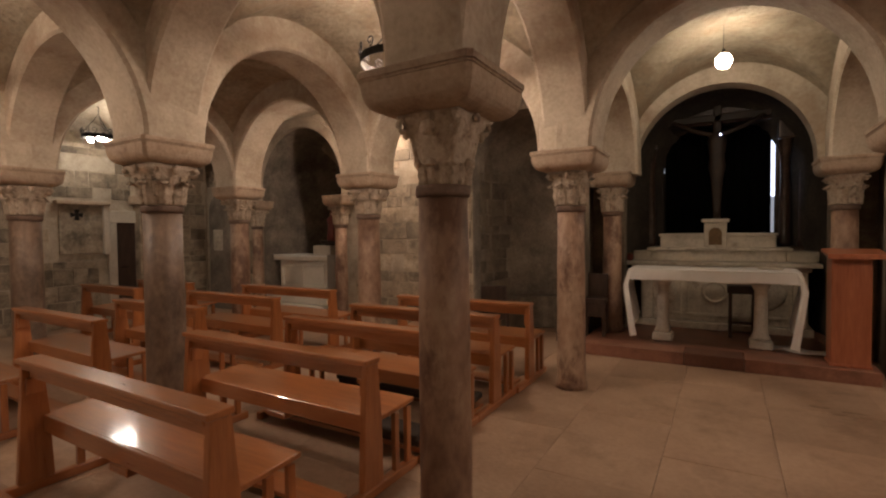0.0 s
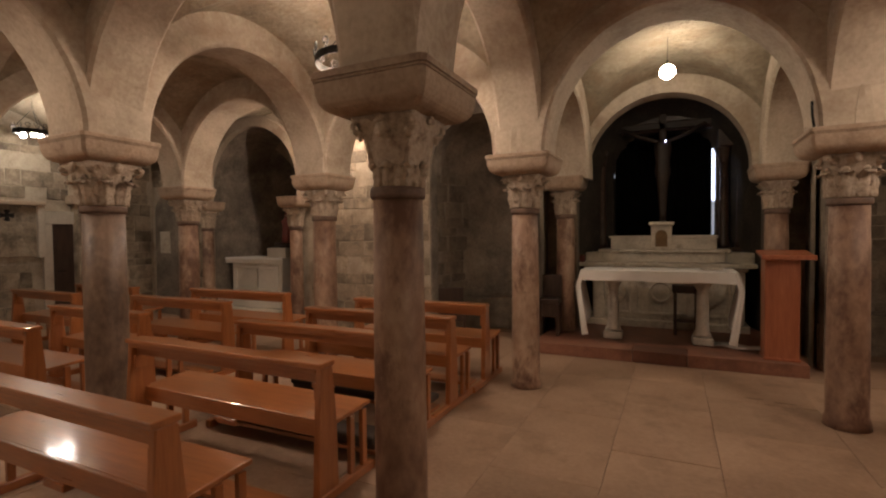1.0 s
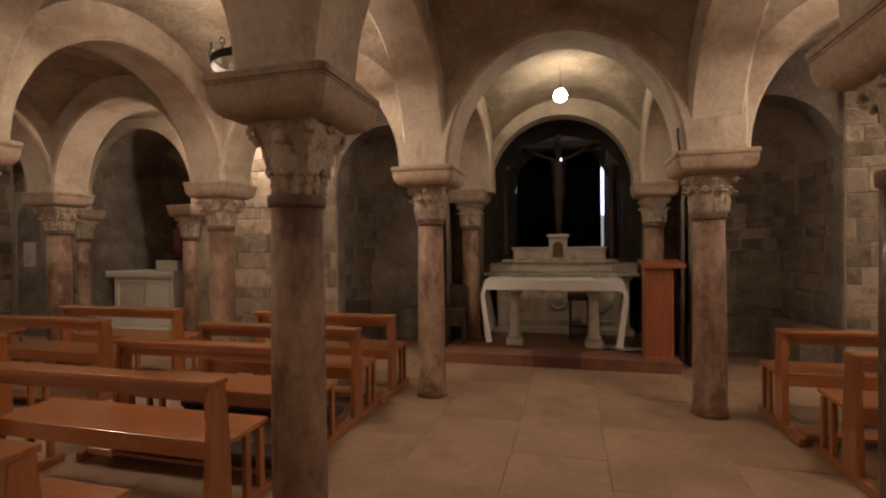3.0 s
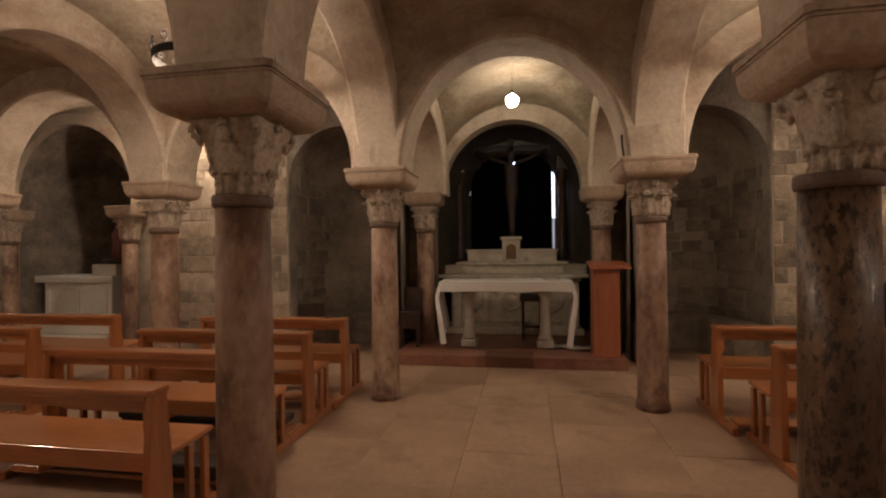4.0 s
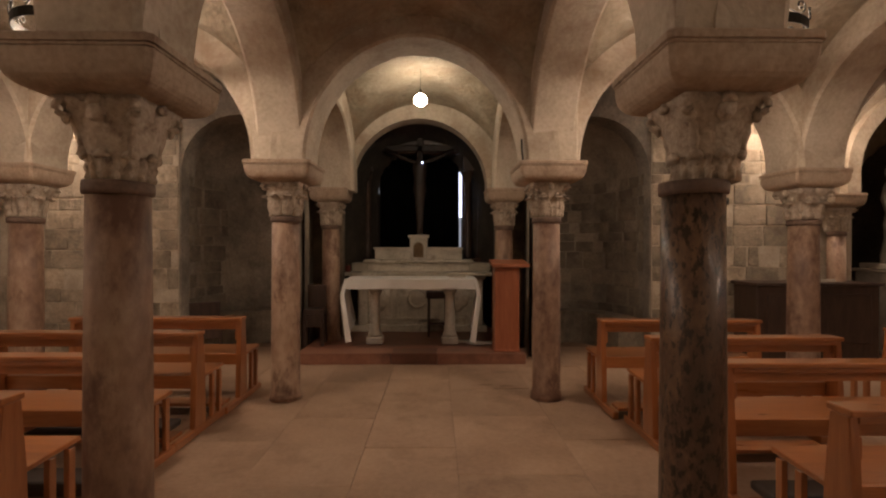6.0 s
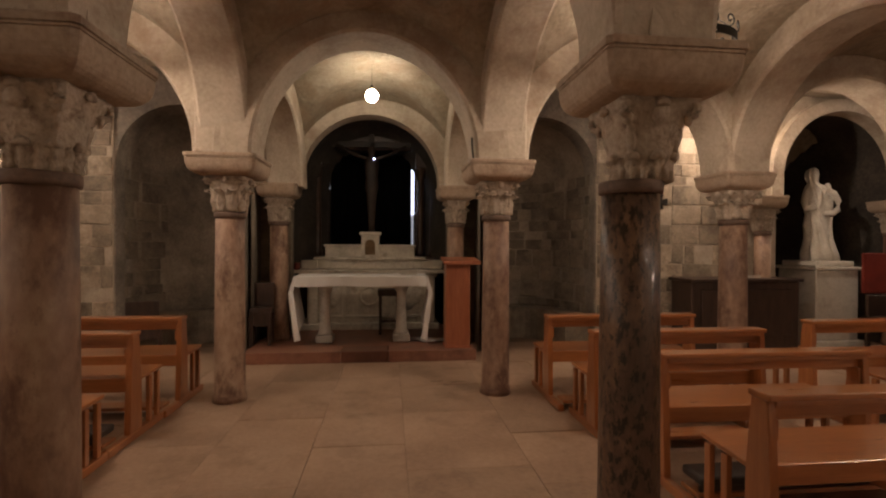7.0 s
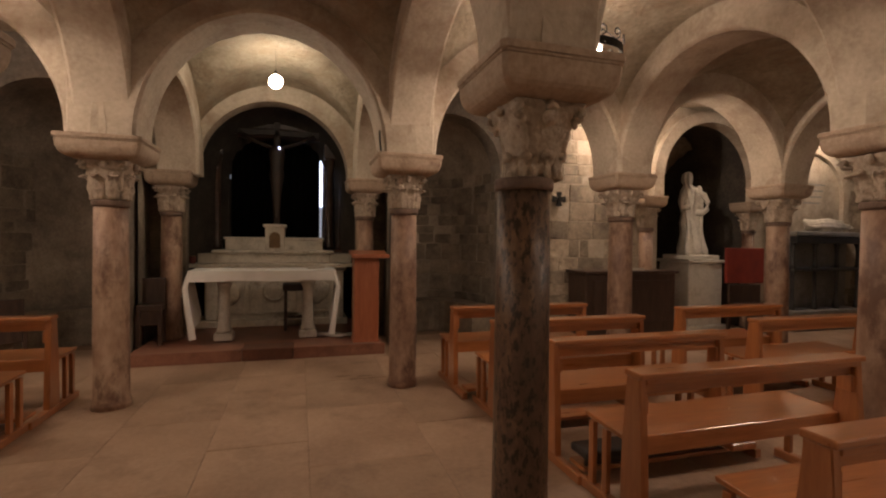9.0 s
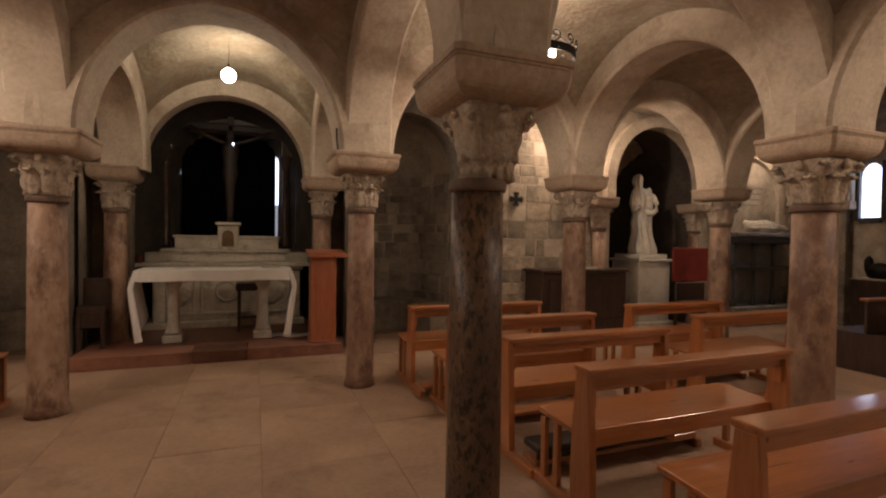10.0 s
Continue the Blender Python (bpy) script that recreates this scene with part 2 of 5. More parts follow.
def piece_mesh(w, h, d, inset=0.014, name="stone_block"):
    """A block in x, z with its back at y = 0 and its worn face at y = -d."""
    bm = bmesh.new()
    loops = []
    for x, z, y in ((w / 2, h / 2, 0), (w / 2, h / 2, -d + inset), (w / 2 - inset, h / 2 - inset, -d)):
        loops.append([bm.verts.new((sx * x + (random.uniform(-1, 1) * 0.011 if y else 0), y, sz * z + (random.uniform(-1, 1) * 0.011 if y else 0))) for sx, sz in ((-1, -1), (1, -1), (1, 1), (-1, 1))])
    for a, b in zip(loops, loops[1:]):
        for k in range(4):
            bm.faces.new((a[k], a[(k + 1) % 4], b[(k + 1) % 4], b[k]))
    bm.faces.new(loops[-1])
    return bm


def join_into(bm, other):
    me = bpy.data.meshes.new("tmp")
    other.to_mesh(me)
    other.free()
    bm.from_mesh(me)
    bpy.data.meshes.remove(me)
    return bm

# ---- plan of the crypt ----
ZN, ZA = 1.78, 2.31          # neck of the shafts, top of the abaci
HW = 0.25                    # half width of the arches
XS = (-9.7, -6.82, -4.05, -1.28, 1.24, 4.10, 6.83, 10.6)
FRONT = {-6.82: 5.06, -4.05: 4.94, -1.28: 4.72, 1.24: 4.72, 4.10: 5.05, 6.83: 5.16, -9.7: 5.1, 10.6: 5.65}
MIDDLE = {-6.82: 2.30, -4.05: 2.26, -1.28: 2.08, 1.24: 2.00, 4.10: 2.27, 6.83: 2.30, -9.7: 2.3, 10.6: 2.3}
YW, YBACK, SIDE = 7.15, -0.65, 6.4   # apse wall, closing wall, chapel fronts
SHIFT_MIDDLE = {-1.28: 0.055, 1.24: 0.08, 4.10: 0.14, -6.82: -0.05}
SHIFT_FRONT = {-1.28: -0.045, 1.24: 0.02}
NODES = [[(x, YBACK) for x in XS], [(x + SHIFT_MIDDLE.get(x, 0), MIDDLE[x]) for x in XS], [(x + SHIFT_FRONT.get(x, 0), FRONT[x]) for x in XS], [(x, YW if abs(x) < 2 else 2 * SIDE - FRONT[x]) for x in XS]]

# ---- large structure ----
bm = boxed(-12, 12.5, -1.2, 11, -0.2, -0.012)
floor = tagged(part("floor", bm, JOINT), "worn pale stone slab floor with dark joints", "floor", kind="structure")


def web(bm, q, zs=ZA, n=26):
    """One groined bay over the corner points q: the union of two crossing tunnels, slightly domed."""
    (a, b, c, d) = [Vector((x, y, 0)) for x, y in q]
    rx = ((b - a).length + (c - d).length) / 4
    ry = ((d - a).length + (c - b).length) / 4
    vs = []
    for j in range(n + 1):
        for i in range(n + 1):
            u, v = -math.cos(math.pi * i / n), -math.cos(math.pi * j / n)
            s, t = (u + 1) / 2, (v + 1) / 2
            p = (a * (1 - s) + b * s) * (1 - t) + (d * (1 - s) + c * s) * t
            rise = min(max(rx, 1.34), 1.38)
            h = max(math.sqrt(max(0, 1 - u * u)) * rise, math.sqrt(max(0, 1 - v * v)) * rise)
            h += 0.06 * (1 - u * u) * (1 - v * v) + 0.012 * noise.noise((p.x * 1.7, p.y * 1.7, 3))
            vs.append(bm.verts.new((p.x, p.y, zs + h)))
    for j in range(n):
        for i in range(n):
            k = j * (n + 1) + i
            bm.faces.new((vs[k], vs[k + n + 1], vs[k + n + 2], vs[k + 1]))


bm = bmesh.new()
for j in range(3):
    for i in range(len(XS) - 1):
        web(bm, (NODES[j][i], NODES[j][i + 1], NODES[j + 1][i + 1], NODES[j + 1][i]))
bmesh.ops.recalc_face_normals(bm, faces=bm.faces)
ceiling = tagged(part("ceiling", bm, PLASTER, smooth=False), "groined crypt vault in stained cream plaster", "ceiling", kind="structure")
for f in ceiling.data.polygons:
    f.use_smooth = True
roof = tagged(part("roof_slab", boxed(-12, 12.5, -1.2, 11, 3.95, 4.15), MORTAR), "rough masonry fill above the vault", "ceiling", kind="structure")


def arch(p, q, hw=HW, zs=ZA, thick=0.32, n=44):
    """A round arch between two supports, in its own axes, then laid along p to q."""
    p, q = Vector((*p, 0)), Vector((*q, 0))
    length = (q - p).length
    r0 = length / 2 - hw
    r1 = r0 + thick
    bm = bmesh.new()
    rings = []
    for i in range(n + 1):
        a = math.pi * i / n
        w = 0.006 * noise.noise((p.x + i * 0.4, p.y, q.x))
        c, s = -math.cos(a), math.sin(a)
        rise = (1.17 if length < 2.6 and abs(q.y - p.y) < 0.2 else min(r0, 1.13)) / r0
        b = 0.025
        rings.append([bm.verts.new(co) for co in (
            (c * (r0 + w + b), -hw, zs + s * (r0 * rise + w + b)), (c * (r0 + w), -hw + b, zs + s * (r0 * rise + w)), (c * (r0 + w), hw - b, zs + s * (r0 * rise + w)), (c * (r0 + w + b), hw, zs + s * (r0 * rise + w + b)),
            (c * r1, hw, zs + s * (r0 * rise + thick)), (c * r1, -hw, zs + s * (r0 * rise + thick)))])
    for a, b in zip(rings, rings[1:]):
        for k in range(6):
            bm.faces.new((a[k], a[(k + 1) % 6], b[(k + 1) % 6], b[k]))
    bm.faces.new(rings[0])
    bm.faces.new(rings[-1][::-1])
    ob = part("vault_arch", bm, PIER)
    d = q - p
    ob.matrix_basis = Matrix.Translation((p + q) / 2) @ Matrix.Rotation(math.atan2(d.y, d.x), 4, "Z")
    return tagged(ob, "round plastered arch carrying the crypt vault", "arch", "vault arches", "structure")


for j in range(4):
    for i in range(len(XS) - 1):
        if j in (1, 2):
            arch(NODES[j][i], NODES[j][i + 1], 0.215 if j == 1 else HW)
for i in range(1, len(XS) - 1):
    for j in range(2 if abs(XS[i]) > 2 else 3):
        arch(NODES[j][i], NODES[j + 1][i], 0.215 if j < 2 and abs(XS[i]) < 2 else HW)


def pier(x, y, z0=ZA, z1=3.2, hw=HW):
    bm = boxed(-hw + 0.004, hw - 0.004, -hw + 0.004, hw - 0.004, z0, z1, 0.02, 1)
    ob = part("arch_springing", bm, PIER)
    ob.location = (x, y, 0)
    return tagged(ob, "plastered springing block above a column", "arch", "arch springings", "structure")


for j in (1, 2):
    for i in range(1, len(XS) - 1):
        pier(*NODES[j][i], hw=0.215 if j == 1 else HW)

# ---- walls ----


def wall_panel(name, x0, x1, y0, y1, z1, arches=(), material_=STONE, label="rough coursed stone wall"):
    """A wall along x from x0 to x1, with round-headed openings (centre, half width, spring height, foot)."""
    bm = bmesh.new()
    x = x0
    for c, r, zs, foot in sorted(arches):
        prism(bm, [(x, 0), (c - r, 0), (c - r, z1), (x, z1)], y0, y1)
        if foot > 0:
            prism(bm, [(c - r, 0), (c + r, 0), (c + r, foot), (c - r, foot)], y0, y1)
        n = 18
        pts = [(c - r * math.cos(math.pi * k / n), zs + r * math.sin(math.pi * k / n)) for k in range(n + 1)]
        for a, b in zip(pts, pts[1:]):
            prism(bm, [a, b, (b[0], z1), (a[0], z1)], y0, y1)
        x = c + r
    prism(bm, [(x, 0), (x1, 0), (x1, z1), (x, z1)], y0, y1)
    bmesh.ops.remove_doubles(bm, verts=bm.verts, dist=0.0005)
    return tagged(part(name, bm, material_), label, "wall", kind="structure")


def apse(name, cx, cy, r, depth, zs, material_, label, z0=0.0, n=24, m=8, thick=0.3, uneven=0.02):
    """A half-round recess with a half dome."""
    bm = bmesh.new()
    for off, flip in ((0, False), (thick, True)):
        rows = []
        levels = [(z, 1.0) for z in (z0, zs * 0.33, zs * 0.66, zs)] + [(zs + (r + off) * math.sin(math.pi / 2 * k / m), max(0.02, math.cos(math.pi / 2 * k / m))) for k in range(1, m + 1)]
        for z, f in levels:
            row = []
            for i in range(n + 1):
                a = math.pi * i / n
                w = uneven * noise.noise((cx + 2.5 * math.cos(a), 2.5 * math.sin(a), z * 2))
                row.append(bm.verts.new((cx - (r + off + w) * f * math.cos(a), cy + (depth + off + w) * f * math.sin(a), z)))
            rows.append(row)
        for a, b in zip(rows, rows[1:]):
            for i in range(n):
                q = (a[i], a[i + 1], b[i + 1], b[i])
                bm.faces.new(q[::-1] if flip else q)
    me = bpy.data.meshes.new(name)
    bm.to_mesh(me)
    bm.free()
    me.materials.append(material_)
    ob = new(name, me)
    for f in me.polygons:
        f.use_smooth = True
    return tagged(ob, label, "wall", kind="structure")


bm = bmesh.new()
ac, ar, az = -0.10, 1.02, 2.40
pts = [(ac - ar, 2.34)] + [(ac - ar * math.cos(math.pi * k / 36), az + ar * math.sin(math.pi * k / 36)) for k in range(37)] + [(ac + ar, 2.34)]
for a, b in zip(pts[1:-1], pts[2:-1]):
    prism(bm, [a, b, (b[0], 4.0), (a[0], 4.0)], YW, YW + 0.3)
prism(bm, [(-1.70, 2.34), (ac - ar, 2.34), (ac - ar, 4.0), (-1.70, 4.0)], YW, YW + 0.3)
prism(bm, [(ac + ar, 2.34), (1.50, 2.34), (1.50, 4.0), (ac + ar, 4.0)], YW, YW + 0.3)
bmesh.ops.remove_doubles(bm, verts=bm.verts, dist=0.0005)
tagged(part("wall_apse", bm, PIER), "plastered wall with the arch of the main apse", "wall", kind="structure")
for x0, x1 in ((-1.75, -1.26), (1.06, 1.55)):
    tagged(part("wall_apse_side", boxed(max(x0, -1.70), min(x1, 1.50), YW + 0.12, YW + 0.3, 0, 2.336), SHADED_STONE), "stone wall behind the apse column, coloured as in shade", "wall", kind="structure")
west_front = wall_panel("wall_chapel_west", -10.2, -3.27, SIDE, SIDE + 0.4, 4.0, [(-6.83, 1.10, 2.43, 0)], MORTAR, "coursed stone wall with the arch of a side chapel")
east_front = wall_panel("wall_chapel_east", 3.07, 11.0, SIDE, SIDE + 0.4, 4.0, [(6.80, 1.00, 2.50, 0)], MORTAR, "coursed stone wall with the arch of a side chapel")
apse("wall_main_apse", -0.09, YW + 0.3, 1.25, 2.0, 2.40, SHADED_WALL, "curved wall of the main apse, its shade put into the colour")
wall_panel("wall_niche_west", -3.27, -1.70, SIDE + 0.02, SIDE + 0.4, 4.0, [(-2.48, 0.77, 2.50, 0)], NICHE, "dark plastered wall round a deep recess")
wall_panel("wall_niche_east", 1.50, 3.07, SIDE + 0.02, SIDE + 0.4, 4.0, [(2.28, 0.77, 2.50, 0)], NICHE, "dark plastered wall round a deep recess")
for name, x0, x1 in (("wall_return_west", -1.80, -1.702), ("wall_return_east", 1.502, 1.60)):
    tagged(part(name, boxed(x0, x1, SIDE + 0.022, YW + 0.3, 0, 4.0), NICHE), "dark plastered wall corner beside the apse", "wall", kind="structure")
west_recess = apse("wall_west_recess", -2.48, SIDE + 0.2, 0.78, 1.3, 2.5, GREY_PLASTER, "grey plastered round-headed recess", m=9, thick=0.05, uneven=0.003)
east_recess = apse("wall_east_recess", 2.28, SIDE + 0.2, 0.78, 1.3, 2.5, GREY_PLASTER, "round-headed recess with stone blocks coloured as in shade", m=9, thick=0.05, uneven=0.002)
apse("wall_west_chapel", -6.83, SIDE + 0.03, 1.09, 1.9, 2.43, NICHE, "dark plastered curved wall of a side chapel")
apse("wall_east_chapel", 6.80, SIDE + 0.14, 0.99, 1.8, 2.50, SHADED_WALL, "curved wall of the statue chapel with shade in its colour")
wall_west = tagged(part("wall_west", boxed(-10.0, -9.7, -1.0, SIDE, 0, 4.0), MORTAR), "coursed stone side wall", "wall", kind="structure")
wall_east = tagged(part("wall_east", boxed(10.6, 10.9, -1.0, SIDE, 0, 4.0), MORTAR), "coursed stone side wall", "wall", kind="structure")
# unseen closing wall behind the eye, kept pale as a reflector
wall_south = tagged(part("wall_south", boxed(-10.0, 10.9, YBACK - 0.35, YBACK, 0, 4.0), PALE_WHITE), "plain unseen closing wall, made pale to bounce light", "wall", kind="structure")


def arch_ring(name, cx, r, zs, foot, y0, y1, width, material_, label):
    """A plain band round an opening."""
    bm = bmesh.new()
    n = 28
    pts = [(cx - r, foot), ] + [(cx - r * math.cos(math.pi * k / n), zs + r * math.sin(math.pi * k / n)) for k in range(n + 1)] + [(cx + r, foot)]
    out = [(cx - r - width, foot)] + [(cx - (r + width) * math.cos(math.pi * k / n), zs + (r + width) * math.sin(math.pi * k / n)) for k in range(n + 1)] + [(cx + r + width, foot)]
    for i in range(len(pts) - 1):
        prism(bm, [pts[i], pts[i + 1], out[i + 1], out[i]], y0, y1)
    bmesh.ops.remove_doubles(bm, verts=bm.verts, dist=0.0005)
    return tagged(part(name, bm, material_), label, "arch", kind="structure")


arch_ring("chapel_arch_west", -6.83, 1.085, 2.43, 2.2, SIDE - 0.10, SIDE + 0.025, 0.17, PIER, "plastered arch band of the side chapel")
arch_ring("chapel_arch_east", 6.80, 0.98, 2.50, 2.2, SIDE - 0.12, SIDE + 0.135, 0.18, PIER, "plastered arch band of the statue chapel")
for side, cx in (("west", -2.48), ("east", 2.28)):
    bm = bmesh.new()
    n = 16
    ring = []
    for i in range(n + 1):
        a = math.pi * i / n
        c, q = math.cos(a), math.sin(a)
        ring.append([bm.verts.new((cx - f * c, SIDE + 0.2 + g * q, z)) for f, g, z in ((0.8, 1.34, 0.0), (0.8, 1.34, 0.5), (0.42, 0.92, 0.5), (0.42, 0.92, 0.0))])
    for a, b in zip(ring, ring[1:]):
        for k in range(4):
            bm.faces.new((a[k], b[k], b[(k + 1) % 4], a[(k + 1) % 4]))
    bm.faces.new(ring[0])
    bm.faces.new(ring[-1][::-1])
    tagged(part("stone_ledge", bm, SHADED_STONE), "low stone bench following the curved recess wall", "bench", kind="structure")

# ---- columns ----


def bell_radius(r, t):
    return r * (0.93 + 0.10 * t + 0.42 * t ** 2.4)


def leaf(r, zc0, zc1, t0, t1, half, curl, ribs, seed, out=0.014):
    """A carved leaf that climbs the bell and curls away from it at the tip; it faces +x."""
    bm = bmesh.new()
    nu, nv = 9, 12
    grid = []
    for j in range(nv + 1):
        v = j / nv
        t = t0 + (t1 - t0) * min(v, 0.82) / 0.82
        z = zc0 + (zc1 - zc0) * t
        rad = bell_radius(r, t) + out
        if v > 0.6:
            k = (v - 0.6) / 0.4
            rad += curl * (1 - math.cos(k * math.pi * 0.8)) * 0.5
            z -= curl * 0.55 * k ** 3
        w = half * (0.75 + 0.5 * math.sin(math.pi * min(v * 0.8 + 0.1, 1))) * (1 - 0.55 * v ** 3) * (1 + 0.12 * math.sin(v * 19 + seed))
        row = []
        for i in range(nu + 1):
            u = 2 * i / nu - 1
            a = u * w / rad
            rr = rad + 0.014 * (1 - u * u) + 0.010 * math.cos(u * math.pi * ribs) + 0.016 * noise.noise((u * 2.1 + seed, v * 4.3, seed * 0.7)) - 0.016 * abs(u) ** 3 * (1 if v < 0.7 else -0.4)
            row.append((rr * math.cos(a), rr * math.sin(a), z))
        grid.append(row)
    front = [[bm.verts.new(p) for p in row] for row in grid]
    back = [[bm.verts.new((p[0] * 0.9, p[1] * 0.9, p[2] - 0.006)) for p in row] for row in grid]
    for j in range(nv):
        for i in range(nu):
            bm.faces.new((front[j][i], front[j][i + 1], front[j + 1][i + 1], front[j + 1][i]))
            bm.faces.new((back[j][i], back[j + 1][i], back[j + 1][i + 1], back[j][i + 1]))
    rim = [(0, i) for i in range(nu)] + [(j, nu) for j in range(nv)] + [(nv, i) for i in range(nu, 0, -1)] + [(j, 0) for j in range(nv, 0, -1)]
    for a, b in zip(rim, rim[1:] + rim[:1]):
        bm.faces.new((front[a[0]][a[1]], back[a[0]][a[1]], back[b[0]][b[1]], front[b[0]][b[1]]))
    return bm


def volute(r, zc1, reach, size, seed):
    """A corner scroll under the impost, pointing to +x."""
    bm = bmesh.new()
    pts = []
    for i in range(15):
        k = i / 14
        a = -2.2 + k * 6.4
        q = size * (1 - 0.72 * k)
        pts.append((reach + q * math.cos(a), 0, zc1 - size * 1.05 + q * math.sin(a)))
    stem = [(reach - size * 1.3, 0, zc1 - size * 3.2), (reach - size * 0.95, 0, zc1 - size * 2.0)]
    tube(bm, stem + pts, size * 0.36, 7)
    for v in bm.verts:
        v.co.y *= 1.7
    return bm


def bud(rad, z, size, seed):
    """A small worn curl between the leaves, on +x."""
    bm = bmesh.new()
    bmesh.ops.create_icosphere(bm, subdivisions=2, radius=size)
    for v in bm.verts:
        v.co *= 1 + 0.5 * noise.noise((v.co.x * 40 + seed, v.co.y * 40, v.co.z * 40))
        v.co = Vector((v.co.x * 0.8 + rad, v.co.y * 1.5, v.co.z + z - 0.4 * abs(v.co.y)))
    return bm


def rosette(rad, z, size, seed):
    """A worn knob or head at the middle of a face, on +x."""
    bm = bmesh.new()
    bmesh.ops.create_icosphere(bm, subdivisions=2, radius=size)
    for v in bm.verts:
        n_ = noise.noise((v.co.x * 26 + seed * 3.1, v.co.y * 26, v.co.z * 26))
        v.co *= 1 + 0.28 * n_
        v.co.x = v.co.x * 0.7 + rad
        v.co.z = v.co.z * 1.25 + z
    return bm


def column(x, y, r=0.148, shaft=SHAFT, zn=ZN, za=ZA, foot=0.0, ab=0.30, turn=0.0, seed=0, name="column", lean=0.0, broad=False, label="brown marble column with a carved leafy capital"):
    col = empty(name, pose(x, y, 0, 0, 0, turn))
    tagged(col, label, "column", "crypt columns")
    h = zn - foot
    prof = [(r * 1.16, foot), (r * 1.14, foot + 0.05), (r * 1.04, foot + 0.09), (r * 1.02, foot + h * 0.3), (r * 1.0, foot + h * 0.6), (r * 0.96, zn - 0.03)]
    part("shaft", turned(bmesh.new(), prof, 36, -lean, wob=0.02), shaft, col, smooth=True)
    part("necking", turned(bmesh.new(), [(r * 0.95, zn - 0.045), (r * 1.05, zn - 0.042), (r * 1.075, zn - 0.025), (r * 1.075, zn - 0.004), (r * 1.05, zn + 0.012), (r * 0.9, zn + 0.014)], 32, -lean), NECKING, col, "dark moulded neck ring", True)
    k = za - zn
    zc0, zc1 = zn + 0.012, za - 0.36 * k
    # bell of the capital: round below, square above
    bm = bmesh.new()
    rings = []
    for i in range(9):
        t = i / 8
        rr = r * (0.93 + 0.10 * t + 0.42 * t ** 2.4)
        sq = t ** 1.5
        ring = []
        for j in range(40):
            a = 2 * math.pi * j / 40
            c, s = math.cos(a), math.sin(a)
            f = (1 - sq) + sq / max(abs(c), abs(s)) * 0.93
            f *= 1 + 0.07 * noise.noise((c * 4 + seed, s * 4, t * 6))
            ring.append(bm.verts.new((rr * f * c, rr * f * s, zc0 + (zc1 - zc0) * t)))
        rings.append(ring)
    for a, b in zip(rings, rings[1:]):
        for j in range(40):
            bm.faces.new((a[j], a[(j + 1) % 40], b[(j + 1) % 40], b[j]))
    bm.faces.new(rings[0][::-1])
    bm.faces.new(rings[-1])
    part("bell", bm, CAPITAL, col, smooth=True)
    rnd = random.Random(seed)
    low = 8 if r > 0.12 else 6
    style = rnd.random()
    if broad:
        # a low fluted collar, smooth flaring faces, small hooks and curled corners
        collar = mesh_of(leaf(r, zc0, zc1, 0.0, 0.30, r * 0.21, r * 0.02, 1, seed, -0.012), "leaf", CAPITAL, True)
        for i in range(16):
            lf = new("leaf", collar)
            lf.parent = col
            lf.rotation_euler = (0, 0, 2 * math.pi * i / 16)
        curl = mesh_of(volute(r, zc1, r * 1.56, r * 0.30, seed), "volute", CAPITAL, True)
        head = mesh_of(rosette(r * 1.50, zc1 - r * 0.62, r * 0.19, seed), "corner_knob", CAPITAL, True)
        hook = mesh_of(bud(bell_radius(r, 0.36) + r * 0.05, zc0 + 0.32 * (zc1 - zc0), r * 0.17, seed), "bud", CAPITAL, True)
        boss = mesh_of(bud(r * 1.36, zc1 - r * 0.10, r * 0.17, seed + 3), "boss", CAPITAL, True)
        crest = mesh_of(rosette(r * 1.24, zc1 - r * 0.50, r * 0.28, seed + 5), "rosette", CAPITAL, True)
        stem = mesh_of(leaf(r, zc0, zc1, 0.30, 0.92, r * 0.20, r * 0.12, 1, seed + 2, 0.004), "leaf", CAPITAL, True)
        for i in range(4):
            for name_, mesh_, at in (("volute", curl, 0.25), ("corner_knob", head, 0.25), ("bud", hook, 0.0), ("bud", hook, 0.25), ("boss", boss, 0.0), ("leaf", stem, 0.25)) + ((("rosette", crest, 0.0),) if i % 2 else ()):
                lf = new(name_, mesh_)
                lf.parent = col
                lf.rotation_euler = (0, 0, math.pi / 2 * i + math.pi * at)
    else:
        shared = mesh_of(leaf(r, zc0, zc1, 0.02, 0.55 + 0.1 * style, r * 0.42, r * 0.34, 2 + rnd.choice((0, 1)), seed), "leaf", CAPITAL, True)
        for i in range(low):
            lf = new("leaf", shared)
            lf.parent = col
            lf.rotation_euler = (0, 0, 2 * math.pi * (i + 0.5) / low)
        tall = mesh_of(leaf(r, zc0, zc1, 0.25, 0.95, r * 0.36, r * 0.42, 2, seed + 2, 0.006), "leaf", CAPITAL, True)
        for i in range(4):
            lf = new("leaf", tall)
            lf.parent = col
            lf.rotation_euler = (0, 0, math.pi / 4 + math.pi / 2 * i)
        vol = mesh_of(volute(r, zc1, r * 1.62, r * 0.27, seed), "volute", CAPITAL, True)
        for i in range(4):
            lf = new("volute", vol)
            lf.parent = col
            lf.rotation_euler = (0, 0, math.pi / 4 + math.pi / 2 * i)
        ros = mesh_of(rosette(r * 1.38, zc1 - r * 0.26, r * 0.22, seed), "rosette", CAPITAL, True)
        for i in range(4):
            lf = new("rosette", ros)
            lf.parent = col
            lf.rotation_euler = (0, 0, math.pi / 2 * i)
